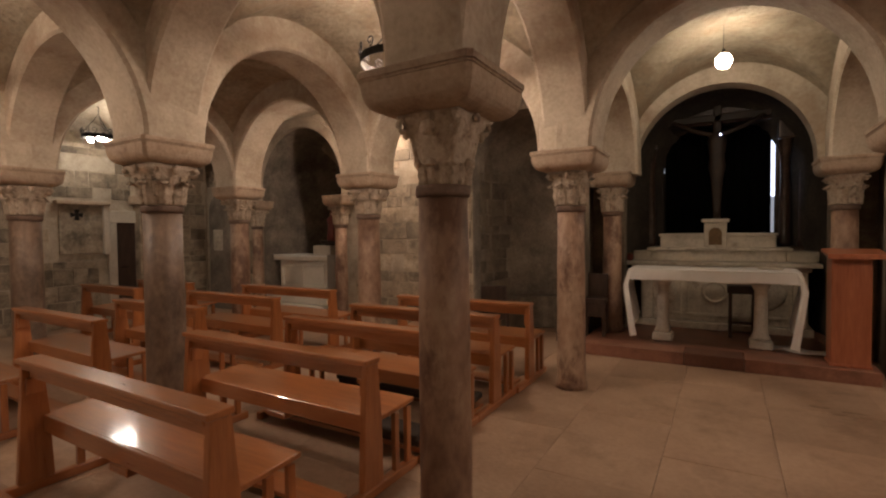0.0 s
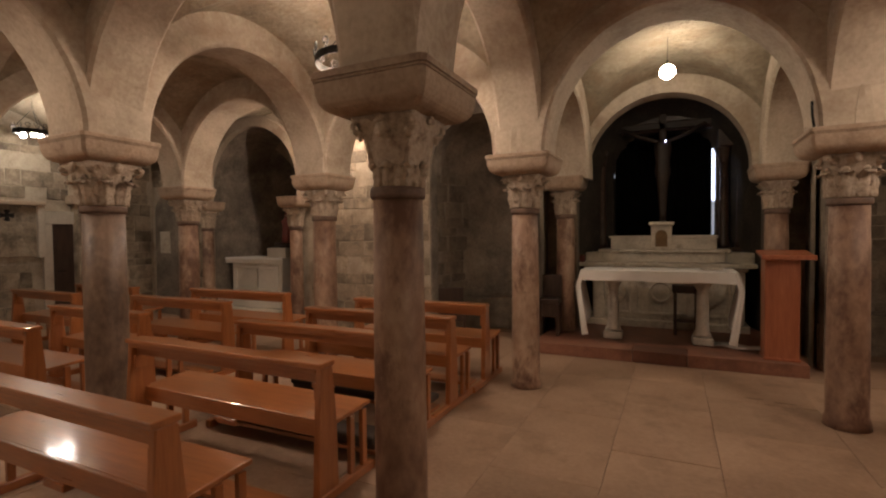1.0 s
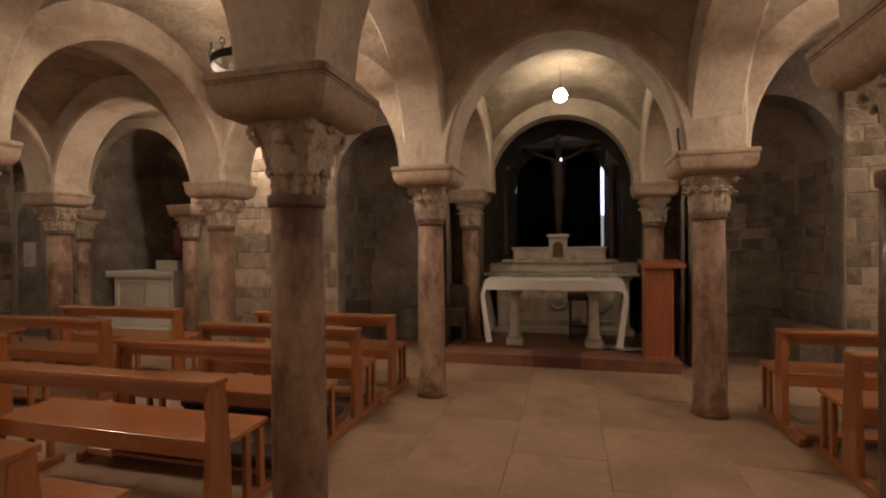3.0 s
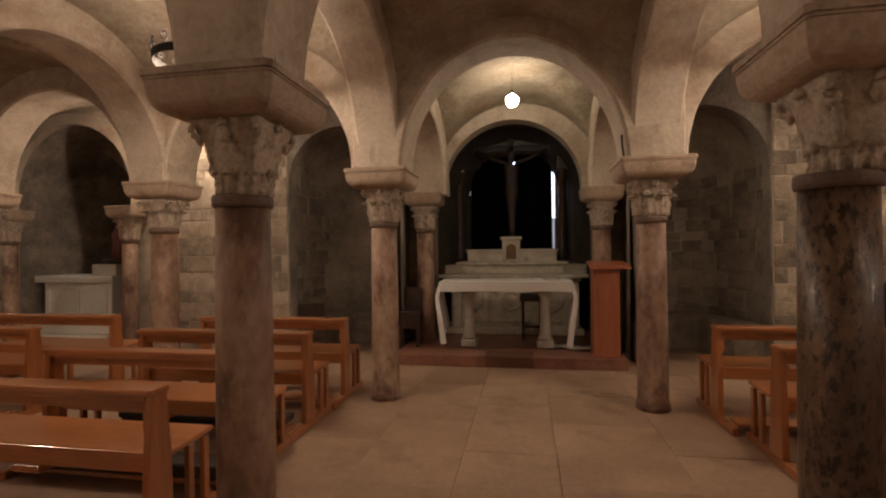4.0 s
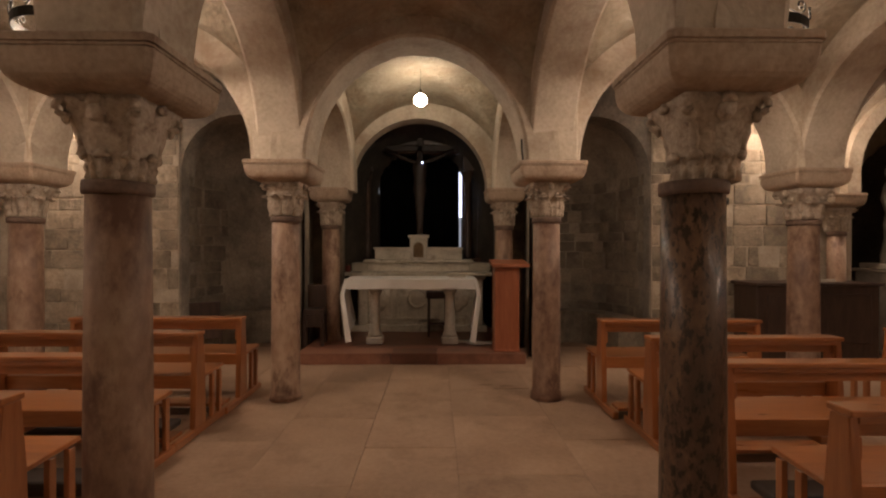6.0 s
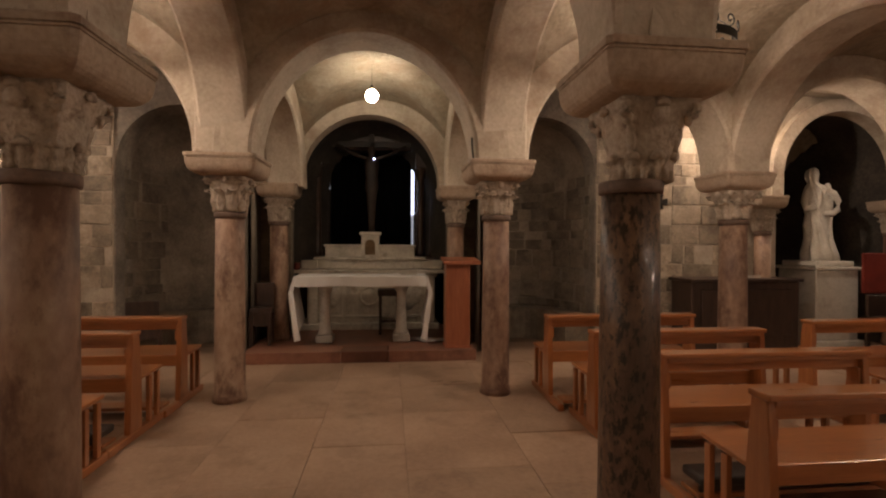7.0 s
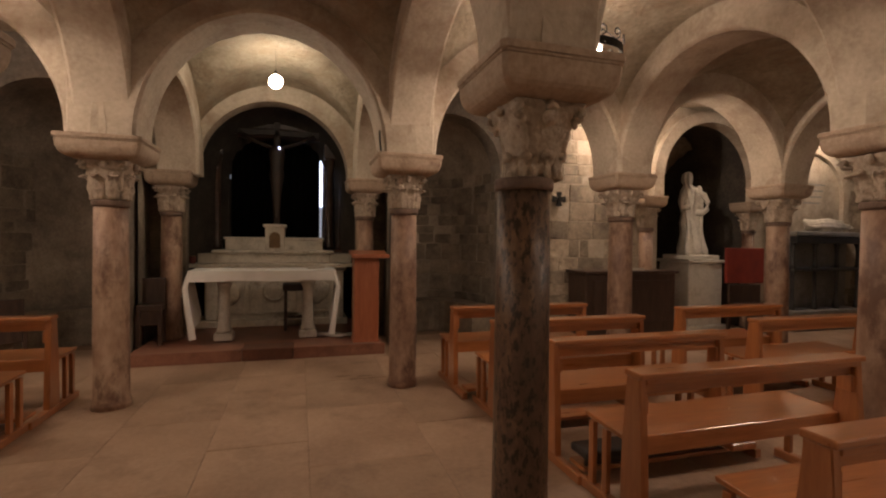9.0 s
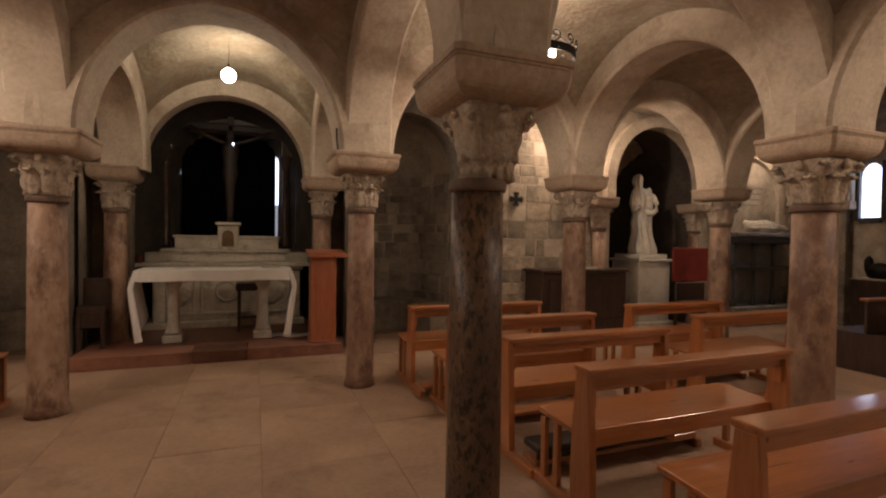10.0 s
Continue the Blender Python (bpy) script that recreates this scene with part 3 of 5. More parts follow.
        bd = mesh_of(bud(bell_radius(r, 0.62) + r * 0.12, zc0 + 0.66 * (zc1 - zc0), r * 0.14, seed), "bud", CAPITAL, True)
        for i in range(8):
            lf = new("bud", bd)
            lf.parent = col
            lf.rotation_euler = (0, 0, math.pi / 4 * i + 0.39)
    # impost block: straight lip over a hollow underside
    bm = bmesh.new()
    rings = []
    zb = zc1
    for hw, z in [(ab * q, zb + 0.36 * k * t) for q, t in ((0.58, 0.0), (0.72, 0.035), (0.80, 0.085), (0.86, 0.15), (0.905, 0.24), (0.935, 0.35), (0.955, 0.48), (0.965, 0.62), (0.968, 0.73), (0.955, 0.738), (0.958, 0.752), (0.978, 0.76), (0.980, 0.80), (0.965, 0.808), (0.968, 0.82), (1.0, 0.83), (1.0, 0.965), (0.985, 1.0))]:
        ring = []
        for cx, cy in ((-1, -1), (1, -1), (1, 1), (-1, 1)):
            for s in (-1, 1):
                b = 0.02
                dx = b if (s < 0) == (cx * cy > 0) else 0
                ring.append(bm.verts.new((cx * (hw - (b - dx)), cy * (hw - dx), z)))
        rings.append(ring)
    for a, b in zip(rings, rings[1:]):
        for j in range(8):
            bm.faces.new((a[j], a[(j + 1) % 8], b[(j + 1) % 8], b[j]))
    bm.faces.new(rings[0][::-1])
    bm.faces.new(rings[-1])
    part("abacus", bm, ABACUS, col)
    return col


for j, ys in ((1, MIDDLE), (2, FRONT)):
    for i in range(1, len(XS) - 1):
        shaft = {(1, 4): SHAFT_DARK, (1, 2): SHAFT_BROWN, (1, 1): SHAFT_BROWN}.get((j, i), SHAFT)
        inner = i in (3, 4)
        column(*NODES[j][i], shaft=shaft, r=(0.130 if inner else 0.150) if j == 1 else (0.134 if inner else 0.146), ab={(1, 3): 0.312, (2, 3): 0.315, (2, 4): 0.32}.get((j, i), 0.30), zn=ZN - 0.015 if j == 1 and inner else ZN, seed=j * 10 + i, broad=j == 1 and inner, lean={(1, 4): 0.05, (1, 3): 0.012}.get((j, i), 0.0))

# small columns of the apse and the chapels
for x, y, foot in ((-1.38, 7.02, 0.14), (1.16, 7.02, 0.14)):
    column(x, y, 0.128, SHAFT, 1.80, 2.34, foot, 0.28, name="apse_column", label="slim brown marble column beside the apse arch")
for x, y in ((-7.84, 6.22), (-5.70, 6.22), (5.44, 6.22), (7.83, 6.5)):
    column(x, y, 0.105, SHAFT, 1.70, 2.2, 0.0, 0.23, name="chapel_column", label="slender marble column beside a chapel arch")

# flat wall pilasters that take the outer arches
for x in (-9.62, 10.52):
    for y in (2.3, 5.65 if x > 0 else 5.1):
        pil = empty("wall_pilaster", pose(x, y, 0))
        tagged(pil, "squared stone wall pilaster with a plain impost", "pilaster", "wall pilasters", "structure")
        part("pilaster_shaft", boxed(-0.14, 0.14, -0.2, 0.2, 0, ZA - 0.16, 0.015), STONE, pil)
        part("impost", boxed(-0.22, 0.22, -0.29, 0.29, ZA - 0.16, ZA, 0.03, 2), ABACUS, pil)
        part("springing", boxed(-0.2, 0.2, -HW + 0.004, HW - 0.004, ZA, 3.2, 0.02), PIER, pil)

# ---- pews ----


def pew(x0, x1, y, pad=False, turn=0.0):
    length = x1 - x0
    p = empty("pew", pose((x0 + x1) / 2, y, 0, 0, 0, turn))
    tagged(p, "varnished orange-brown wooden church pew with a dark padded kneeler" if pad else "varnished orange-brown wooden church pew with a low kneeler plank", "pew", "pews of the crypt")
    hl = length / 2
    part("top_board", boxed(-hl, hl, 0, 0.135, 0.788, 0.82, 0.009, 3), PEW_X, p)
    part("top_moulding", boxed(-hl + 0.046, hl - 0.046, 0.014, 0.05, 0.758, 0.7875, 0.006, 2), PEW_X, p)
    part("back_rail", boxed(-hl + 0.05, hl - 0.05, 0.052, 0.078, 0.70, 0.789, 0.003), PEW_X, p)
    bm = boxed(-hl + 0.012, hl - 0.012, 0.13, 0.505, 0.425, 0.452, 0.008, 2)
    bmesh.ops.rotate(bm, verts=bm.verts, cent=(0, 0.13, 0.44), matrix=Matrix.Rotation(radians(2.6), 3, "X"))
    part("seat", bm, PEW_X, p)
    part("seat_rail", boxed(-hl + 0.05, hl - 0.05, 0.112, 0.136, 0.345, 0.452, 0.004), PEW_X, p)
    part("centre_bracket", boxed(-0.09, 0.09, 0.105, 0.42, 0.30, 0.344, 0.006), PEW_Y, p)
    for s in (-1, 1):
        xo, xi = s * (hl - 0.006), s * (hl - 0.05)
        a, b = min(xo, xi), max(xo, xi)
        bm = bmesh.new()
        prof = [(-0.02, 0.06), (0.165, 0.06), (0.15, 0.45), (0.122, 0.7875), (0.022, 0.7875), (0.002, 0.45)]
        va = [bm.verts.new((a, yy, z)) for yy, z in prof]
        vb = [bm.verts.new((b, yy, z)) for yy, z in prof]
        bm.faces.new(va)
        bm.faces.new(vb[::-1])
        for i in range(6):
            bm.faces.new((va[i], vb[i], vb[(i + 1) % 6], va[(i + 1) % 6]))
        bmesh.ops.bevel(bm, geom=list(bm.edges), offset=0.005, segments=2, affect="EDGES")
        part("end_upright", bm, PEW_Z, p)
        bm = boxed(min(s * (hl - 0.0505), s * (hl - 0.074)), max(s * (hl - 0.0505), s * (hl - 0.074)), 0.03, 0.115, 0.60, 0.699, 0.004)
        part("cheek", bm, PEW_Z, p)
        part("foot_runner", boxed(a - 0.004, b + 0.004, -0.30, 0.53, 0.0, 0.06, 0.006), PEW_Y, p)
        for yy in (0.29, 0.42):
            part("end_slat", boxed(a + 0.006, b - 0.006, yy, yy + 0.045, 0.0595, 0.426, 0.003), PEW_Z, p)
    kneeler = part("kneeler", boxed(-hl + 0.06, hl - 0.06, -0.27, -0.10, 0.06, 0.088, 0.006, 2), PEW_X, p, "low wooden kneeler plank")
    if pad:
        part("kneeler_rail", boxed(-hl + 0.08, hl - 0.08, -0.255, -0.235, 0.0885, 0.13, 0.003), DARK_WOOD, kneeler)
        part("kneeler_pad", boxed(-hl + 0.07, hl - 0.07, -0.285, -0.09, 0.1305, 0.185, 0.02, 3), KNEELER, kneeler, "dark worn kneeler cushion")
    return p


for y, x0, x1, pad in ((1.14, -3.68, -1.80, False), (2.08, -3.53, -1.76, False), (2.92, -3.40, -1.72, True), (3.75, -3.36, -1.72, True), (4.56, -3.34, -1.70, False)):
    pew(x0, x1, y, pad)
for y, x0, x1 in ((1.10, -6.45, -4.74), (2.00, -6.42, -4.72), (2.84, -6.17, -4.58), (3.72, -6.16, -4.48), (4.57, -6.18, -4.40)):
    pew(x0, x1, y)
for y, x0, x1, pad in ((4.40, 1.70, 3.22, False), (3.53, 1.78, 3.25, False), (2.73, 1.87, 3.32, True), (1.91, 1.89, 3.49, False), (1.05, 1.98, 3.55, False)):
    pew(x0, x1, y, pad)
for y, x0, x1 in ((3.88, 3.99, 5.34), (3.11, 4.09, 5.50)):
    pew(x0, x1, y)
for y, x0, x1 in ((3.55, -8.66, -7.12), (4.35, -8.6, -7.15)):
    pew(x0, x1, y)

# ---- sanctuary ----
step = empty("altar_step")
tagged(step, "low red-brown marble altar step with a darker slab", "step", kind="structure")
part("front_slab", boxed(-1.62, -0.42, 6.08, 6.42, 0.0, 0.14, 0.008, 2), RED_STEP, step)
part("front_slab", boxed(-0.414, 0.172, 6.083, 6.42, 0.0, 0.139, 0.008, 2), RED_STEP_DARK, step, "darker red slab")
part("front_slab", boxed(0.178, 1.31, 6.08, 6.42, 0.0, 0.14, 0.008, 2), RED_STEP, step)
part("platform", boxed(-1.62, 1.31, 6.424, 8.6, 0.0, 0.136, 0.004), RED_STEP, step)

table = empty("altar_table", pose(-0.18, 6.76, 0.14))
tagged(table, "pale stone altar table on two turned legs", "altar table")
part("table_top", boxed(-0.87, 0.87, -0.33, 0.33, 0.83, 0.915, 0.01, 2), WHITE_STONE, table)
for x in (-0.52, 0.535):
    leg = part("leg", turned(bmesh.new(), [(0.075, 0.10), (0.10, 0.115), (0.10, 0.135), (0.082, 0.16), (0.074, 0.22), (0.069, 0.4), (0.066, 0.6), (0.064, 0.68), (0.08, 0.70), (0.09, 0.725), (0.105, 0.772)], 28, x), WHITE_STONE, table, smooth=True)
    part("leg_base", boxed(x - 0.118, x + 0.118, -0.118, 0.118, 0, 0.102, 0.025, 2), WHITE_STONE, leg)
    part("leg_capital", boxed(x - 0.14, x + 0.14, -0.14, 0.14, 0.77, 0.83, 0.012, 2), WHITE_STONE, leg)

# the cloth lies over the table and hangs down at both ends


def sheet(bm, nu, nv, at):
    g = [[bm.verts.new(at(i / nu, j / nv)) for i in range(nu + 1)] for j in range(nv + 1)]
    for a, b in zip(g, g[1:]):
        for i in range(nu):
            bm.faces.new((a[i], a[i + 1], b[i + 1], b[i]))


def cloth_edge(v):
    return 0.886 + (0.06 * v / 0.24 if v < 0.24 else 0.06 - 0.075 * (v - 0.24) / 0.76)


bm = bmesh.new()
sheet(bm, 24, 6, lambda u, v: (-0.888 + 1.776 * u, -0.343 + 0.686 * v, 0.921 + 0.002 * math.sin(u * 30 + v * 4)))
sheet(bm, 40, 4, lambda u, v: (-0.888 + 1.776 * u, -0.344 - 0.004 * v - 0.003 * math.sin(u * 46) * v, 0.921 - (0.128 + 0.005 * math.sin(u * 14)) * v))
for s in (-1, 1):
    sheet(bm, 12, 12, lambda u, v, s=s: (s * (cloth_edge(v) - 0.05 * u * v + 0.012 * v * math.sin(u * 15)), -0.344 - 0.02 * math.sin(v * 3) + (0.686 - 0.12 * v) * u, 0.921 - (0.85 - 0.22 * u) * v))
    sheet(bm, 5, 12, lambda u, v, s=s: (s * (cloth_edge(v) - (0.05 + 0.03 * v) * (1 - u)), -0.35 - 0.02 * math.sin(v * 3) - 0.006 * math.sin(u * 6), 0.918 - (0.83 + 0.02 * u) * v))
cloth = part("altar_cloth", bm, LINEN)
cloth.matrix_basis = pose(-0.18, 6.76, 0.143)
sol = cloth.modifiers.new("thickness", "SOLIDIFY")
sol.thickness, sol.offset = 0.004, 1.0
tagged(cloth, "white linen cloth hanging over both table ends", "altar cloth")
paper = tagged(part("book", boxed(-0.11, 0.11, -0.08, 0.08, 0, 0.018, 0.004), PALE_FRAME), "thin pale booklet lying on the altar cloth", "book")
paper.matrix_basis = pose(0.45, 6.8, 1.073, 0, 0, 12)
bm = bmesh.new()
g = [[bm.verts.new((0.3 * (i / 5 - 0.5) * 2, 0.12 * (j / 3 - 0.5) * 2 + 0.03 * math.sin(i * 1.7), 0.012 + 0.008 * math.sin(i * 2.1 + j * 1.3))) for i in range(6)] for j in range(4)]
for a, b in zip(g, g[1:]):
    for i in range(5):
        bm.faces.new((a[i], a[i + 1], b[i + 1], b[i]))
dropped = part("folded_cloth", bm, LINEN, smooth=True)
dropped.matrix_basis = pose(0.76, 6.74, 0.137, 0, 0, -12)
sol = dropped.modifiers.new("thickness", "SOLIDIFY")
sol.thickness = 0.008
tagged(dropped, "white cloth lying on the altar step", "cloth")

lectern = empty("lectern", pose(1.08, 6.32, 0.14))
tagged(lectern, "varnished red-brown wooden lectern with a flat top", "lectern")
part("body", boxed(-0.155, 0.165, -0.13, 0.15, 0.0, 1.10, 0.008), LECTERN, lectern)
part("plinth", boxed(-0.165, 0.175, -0.14, 0.16, 0.0, 0.03, 0.006), LECTERN, lectern)
bm = boxed(-0.20, 0.285, -0.22, 0.22, 1.10, 1.135, 0.006)
bmesh.ops.rotate(bm, verts=bm.verts, cent=(0, 0, 1.1), matrix=Matrix.Rotation(radians(7), 3, "X"))
bmesh.ops.translate(bm, verts=bm.verts, vec=(0, 0, 0.03))
part("top", bm, LECTERN, lectern)
bm = boxed(-0.20, 0.285, -0.235, -0.215, 1.10, 1.15, 0.004)
part("book_stop", bm, LECTERN, lectern)

# ---- high altar in the apse ----
altar = empty("high_altar", pose(-0.14, 8.0, 0.136))
tagged(altar, "carved pale marble high altar with stepped gradine", "altar")
part("plinth", boxed(-1.12, 1.12, -0.32, 0.8, 0.0, 0.10, 0.01), MARBLE, altar)
front = part("front", boxed(-0.98, 0.98, -0.2, 0.8, 0.10, 0.90, 0.01), MARBLE, altar)
for x0, x1 in ((-0.9, -0.42), (-0.36, 0.36), (0.42, 0.9)):
    bm = bmesh.new()
    for a, b, c_, d in ((x0, x1, 0.80, 0.84), (x0, x1, 0.18, 0.22), (x0, x0 + 0.04, 0.22, 0.80), (x1 - 0.04, x1, 0.22, 0.80)):
        box(bm, a, b, -0.225, -0.199, c_, d, 0.006)
    part("panel_frame", bm, MARBLE, front)
bm = turned(bmesh.new(), [(0.17, 0), (0.17, 0.02), (0.14, 0.035), (0.12, 0.02), (0.08, 0.03), (0.03, 0.045)], 28)
bmesh.ops.rotate(bm, verts=bm.verts, cent=(0, 0, 0), matrix=Matrix.Rotation(radians(90), 3, "X"))
bmesh.ops.translate(bm, verts=bm.verts, vec=(0, -0.2, 0.53))
part("medallion", bm, MARBLE, front, smooth=False)
for x in (-0.66, 0.66):
    bm = bmesh.new()
    bmesh.ops.create_icosphere(bm, subdivisions=3, radius=0.17)
    for v in bm.verts:
        v.co *= 1 + 0.3 * noise.noise((v.co.x * 9 + x, v.co.y * 9, v.co.z * 9))
        v.co = Vector((v.co.x + x, v.co.y * 0.2 - 0.2, v.co.z * 1.2 + 0.52))
    part("carved_relief", bm, MARBLE, front, smooth=True)
for x in (-0.96, 0.90):
    part("corner_pier", boxed(x, x + 0.16, -0.27, 0.0, 0.10, 0.90, 0.012), MARBLE, altar)
part("mensa", boxed(-1.2, 1.2, -0.34, 0.8, 0.90, 0.955, 0.012, 2), MARBLE, altar)
part("mensa_moulding", boxed(-1.1, 1.1, -0.29, 0.8, 0.84, 0.899, 0.02, 2), MARBLE, altar)
grad = part("gradine", boxed(-0.86, 0.86, 0.12, 0.8, 0.955, 1.10, 0.012, 2), MARBLE, altar)
part("gradine_lip", boxed(-0.93, 0.93, 0.06, 0.8, 1.10, 1.15, 0.02, 2), MARBLE, grad)
part("upper_gradine", boxed(-0.75, 0.75, 0.2, 0.8, 1.15, 1.32, 0.012, 2), MARBLE, grad)
part("upper_lip", boxed(-0.775, 0.775, 0.17, 0.8, 1.32, 1.36, 0.012, 2), MARBLE, grad)
for s in (-1, 1):
    part("side_shelf", boxed(min(s * 0.862, s * 1.22), max(s * 0.862, s * 1.22), 0.1, 0.8, 0.955, 1.096, 0.012, 2), MARBLE, altar)
tab = part("tabernacle", boxed(-0.145, 0.145, 0.08, 0.6, 1.15, 1.52, 0.012, 2), MARBLE, altar)
part("cornice", boxed(-0.178, 0.178, 0.04, 0.6, 1.52, 1.57, 0.015, 2), MARBLE, tab)
bm = bmesh.new()
prism(bm, [(-0.085, 1.19)] + [(-0.085 * math.cos(math.pi * k / 10), 1.36 + 0.085 * math.sin(math.pi * k / 10)) for k in range(11)] + [(0.085, 1.19)], 0.066, 0.079)
part("tabernacle_door", bm, BRONZE, tab, "dull bronze arched door")
votive = empty("votive_lamp", pose(-1.27, 7.75, 1.09))
tagged(votive, "small red glass votive lamp on the altar", "votive lamp")
part("glass", turned(bmesh.new(), [(0.03, 0), (0.045, 0.02), (0.05, 0.08), (0.04, 0.11)], 16), RED_PAINT, votive, smooth=True)
part("rim", turned(bmesh.new(), [(0.042, 0.11), (0.05, 0.112), (0.05, 0.122), (0.03, 0.124)], 16), BRONZE, votive, smooth=True)

# dark reredos with twin columns, a beam and black hangings
rere = empty("reredos", pose(-0.10, 8.55, 0.0))
tagged(rere, "dark carved reredos with twin columns and a beam", "reredos")
for x in (-1.20, -0.985, 0.84, 1.07):
    c_ = part("reredos_column", turned(bmesh.new(), [(0.09, 1.30), (0.09, 1.36), (0.07, 1.40), (0.066, 1.9), (0.058, 2.62), (0.075, 2.66)], 20, x, 0.12), RERE, rere, smooth=True)
    part("column_capital", turned(bmesh.new(), [(0.06, 2.66), (0.07, 2.72), (0.10, 2.82), (0.11, 2.86)], 12, x, 0.12), RERE, c_)
for x0, x1 in ((-1.31, -0.875), (0.745, 1.19)):
    part("column_plinth", boxed(x0, x1, -0.02, 0.3, 0.136, 1.30, 0.02), RERE, rere)
    part("entablature_block", boxed(x0, x1, -0.02, 0.3, 2.861, 3.169, 0.03, 2), RERE, rere)
part("beam", boxed(-1.24, 1.19, 0.02, 0.3, 3.17, 3.34, 0.03, 2), RERE, rere)
bm = bmesh.new()
prism(bm, [(-0.9, 3.341), (0.85, 3.341), (0.5, 3.46), (-0.02, 3.52), (-0.55, 3.46)], 0.05, 0.28)
part("crest", bm, RERE, rere)
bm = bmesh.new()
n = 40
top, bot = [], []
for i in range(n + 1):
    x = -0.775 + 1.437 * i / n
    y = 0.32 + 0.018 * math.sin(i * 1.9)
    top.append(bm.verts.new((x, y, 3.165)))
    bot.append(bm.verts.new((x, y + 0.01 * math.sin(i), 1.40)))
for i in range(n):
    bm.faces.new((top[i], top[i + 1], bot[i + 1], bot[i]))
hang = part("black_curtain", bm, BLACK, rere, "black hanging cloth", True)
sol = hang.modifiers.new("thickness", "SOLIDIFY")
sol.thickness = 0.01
# a tall window behind the hangings, whose daylight shows past their edges
win = empty("window_1")
tagged(win, "tall apse window, daylight showing past a dark curtain", "window", kind="structure")
part("pane", boxed(0.583, 0.632, 8.915, 8.92, 2.05, 3.11), DAYLIGHT, win, "bright daylight pane")
part("pane", boxed(0.583, 0.625, 8.915, 8.92, 1.5, 2.049), DAYLIGHT_DIM, win, "dim daylight pane")
part("pane", boxed(-0.935, -0.90, 8.915, 8.92, 2.5, 3.10), DAYLIGHT_DIM, win, "dim daylight pane")
part("window_frame", boxed(-1.06, -0.936, 8.90, 8.96, 1.4, 3.1, 0.004), RERE, win)
part("window_frame", boxed(0.636, 0.75, 8.90, 8.96, 1.4, 3.1, 0.004), RERE, win)

crucifix = empty("crucifix", pose(-0.13, 8.42, 0.0))
tagged(crucifix, "large dark wooden crucifix with a carved figure", "crucifix")
part("upright", boxed(-0.05, 0.05, 0.02, 0.07, 1.66, 3.42, 0.008), FIGURE, crucifix)
part("crossbar", boxed(-0.68, 0.68, 0.02, 0.068, 3.19, 3.29, 0.008), FIGURE, crucifix)
bm = turned(bmesh.new(), [(0.035, 1.75), (0.05, 1.85), (0.065, 2.1), (0.085, 2.35), (0.12, 2.5), (0.10, 2.65), (0.13, 2.88), (0.11, 2.98), (0.05, 3.0), (0.06, 3.08), (0.055, 3.15), (0.02, 3.2)], 16)
for v in bm.verts:
    v.co.y = v.co.y * 0.6 - 0.03
join_into(bm, tube(bmesh.new(), [(-0.6, -0.02, 3.22), (-0.35, -0.03, 3.08), (0.0, -0.04, 2.95), (0.35, -0.03, 3.08), (0.6, -0.02, 3.22)], 0.032, 8))
part("carved_figure", bm, FIGURE, crucifix, smooth=True)
led = empty("small_lamp", pose(-0.085, 8.32, 2.97))
tagged(led, "tiny blue-white lamp on the crucifix", "lamp")
part("lamp_glass", turned(bmesh.new(), [(0.012 * math.cos(a), 0.012 * math.sin(a)) for a in [math.pi * (i / 6 - 0.5) for i in range(7)]], 10), LED, led, smooth=True)
part("lamp_clip", boxed(-0.008, 0.008, 0.01, 0.10, -0.008, 0.008), IRON, led)

stool = empty("stool", pose(0.18, 7.34, 0.14))
tagged(stool, "dark wooden stool behind the altar table", "stool")
part("seat", boxed(-0.17, 0.17, -0.15, 0.15, 0.58, 0.68, 0.012), DARK_WOOD, stool)
for x in (-0.15, 0.11):
    for y in (-0.13, 0.09):
        part("leg", boxed(x, x + 0.04, y, y + 0.04, 0, 0.58, 0.004), DARK_WOOD, stool)
part("stretcher", boxed(-0.11, 0.11, -0.12, -0.09, 0.18, 0.22, 0.004), DARK_WOOD, stool)

# dark pieces of furniture at the edges of the recesses


def dark_chair(x, y, turn, w, d, seat, back, label):
    c = empty("dark_chair", pose(x, y, 0, 0, 0, turn))
    tagged(c, label, "chair")
    part("seat", boxed(-w, w, -d, d, seat - 0.07, seat, 0.01, 2), DARK_WOOD, c)
    part("backrest", boxed(-w, w, d - 0.04, d, seat + 0.001, back, 0.01, 2), DARK_WOOD, c)
    part("front_panel", boxed(-w + 0.045, w - 0.045, -d + 0.02, -d + 0.04, seat - 0.25, seat - 0.071, 0.004), DARK_WOOD, c)
    for lx in (-w, w - 0.045):
        for ly in (-d, d - 0.045):
            part("leg", boxed(lx, lx + 0.045, ly, ly + 0.045, 0, seat - 0.07, 0.004), DARK_WOOD, c)
    return c


dark_chair(-1.535, 6.70, 4, 0.14, 0.14, 0.64, 0.96, "dark wooden chair against the recess wall beside the apse")
dark_chair(-3.02, 6.62, 30, 0.20, 0.17, 0.50, 0.72, "low dark wooden seat on the side of the recess")

# ---- lamps ----


def bulb_mesh(name, r, mat):
    bm = turned(bmesh.new(), [(max(0.002, r * math.cos(a)), r * math.sin(a)) for a in [math.pi * (i / 10 - 0.5) for i in range(11)]], 32)
    return mesh_of(bm, name, mat, True)


bulb = empty("altar_lamp", pose(-0.04, 5.95, 3.33))
tagged(bulb, "bare bulb hanging from the vault before the apse", "lamp")
b = new("bulb", bulb_mesh("bulb", 0.078, ALTAR_GLOW))
b.parent = bulb
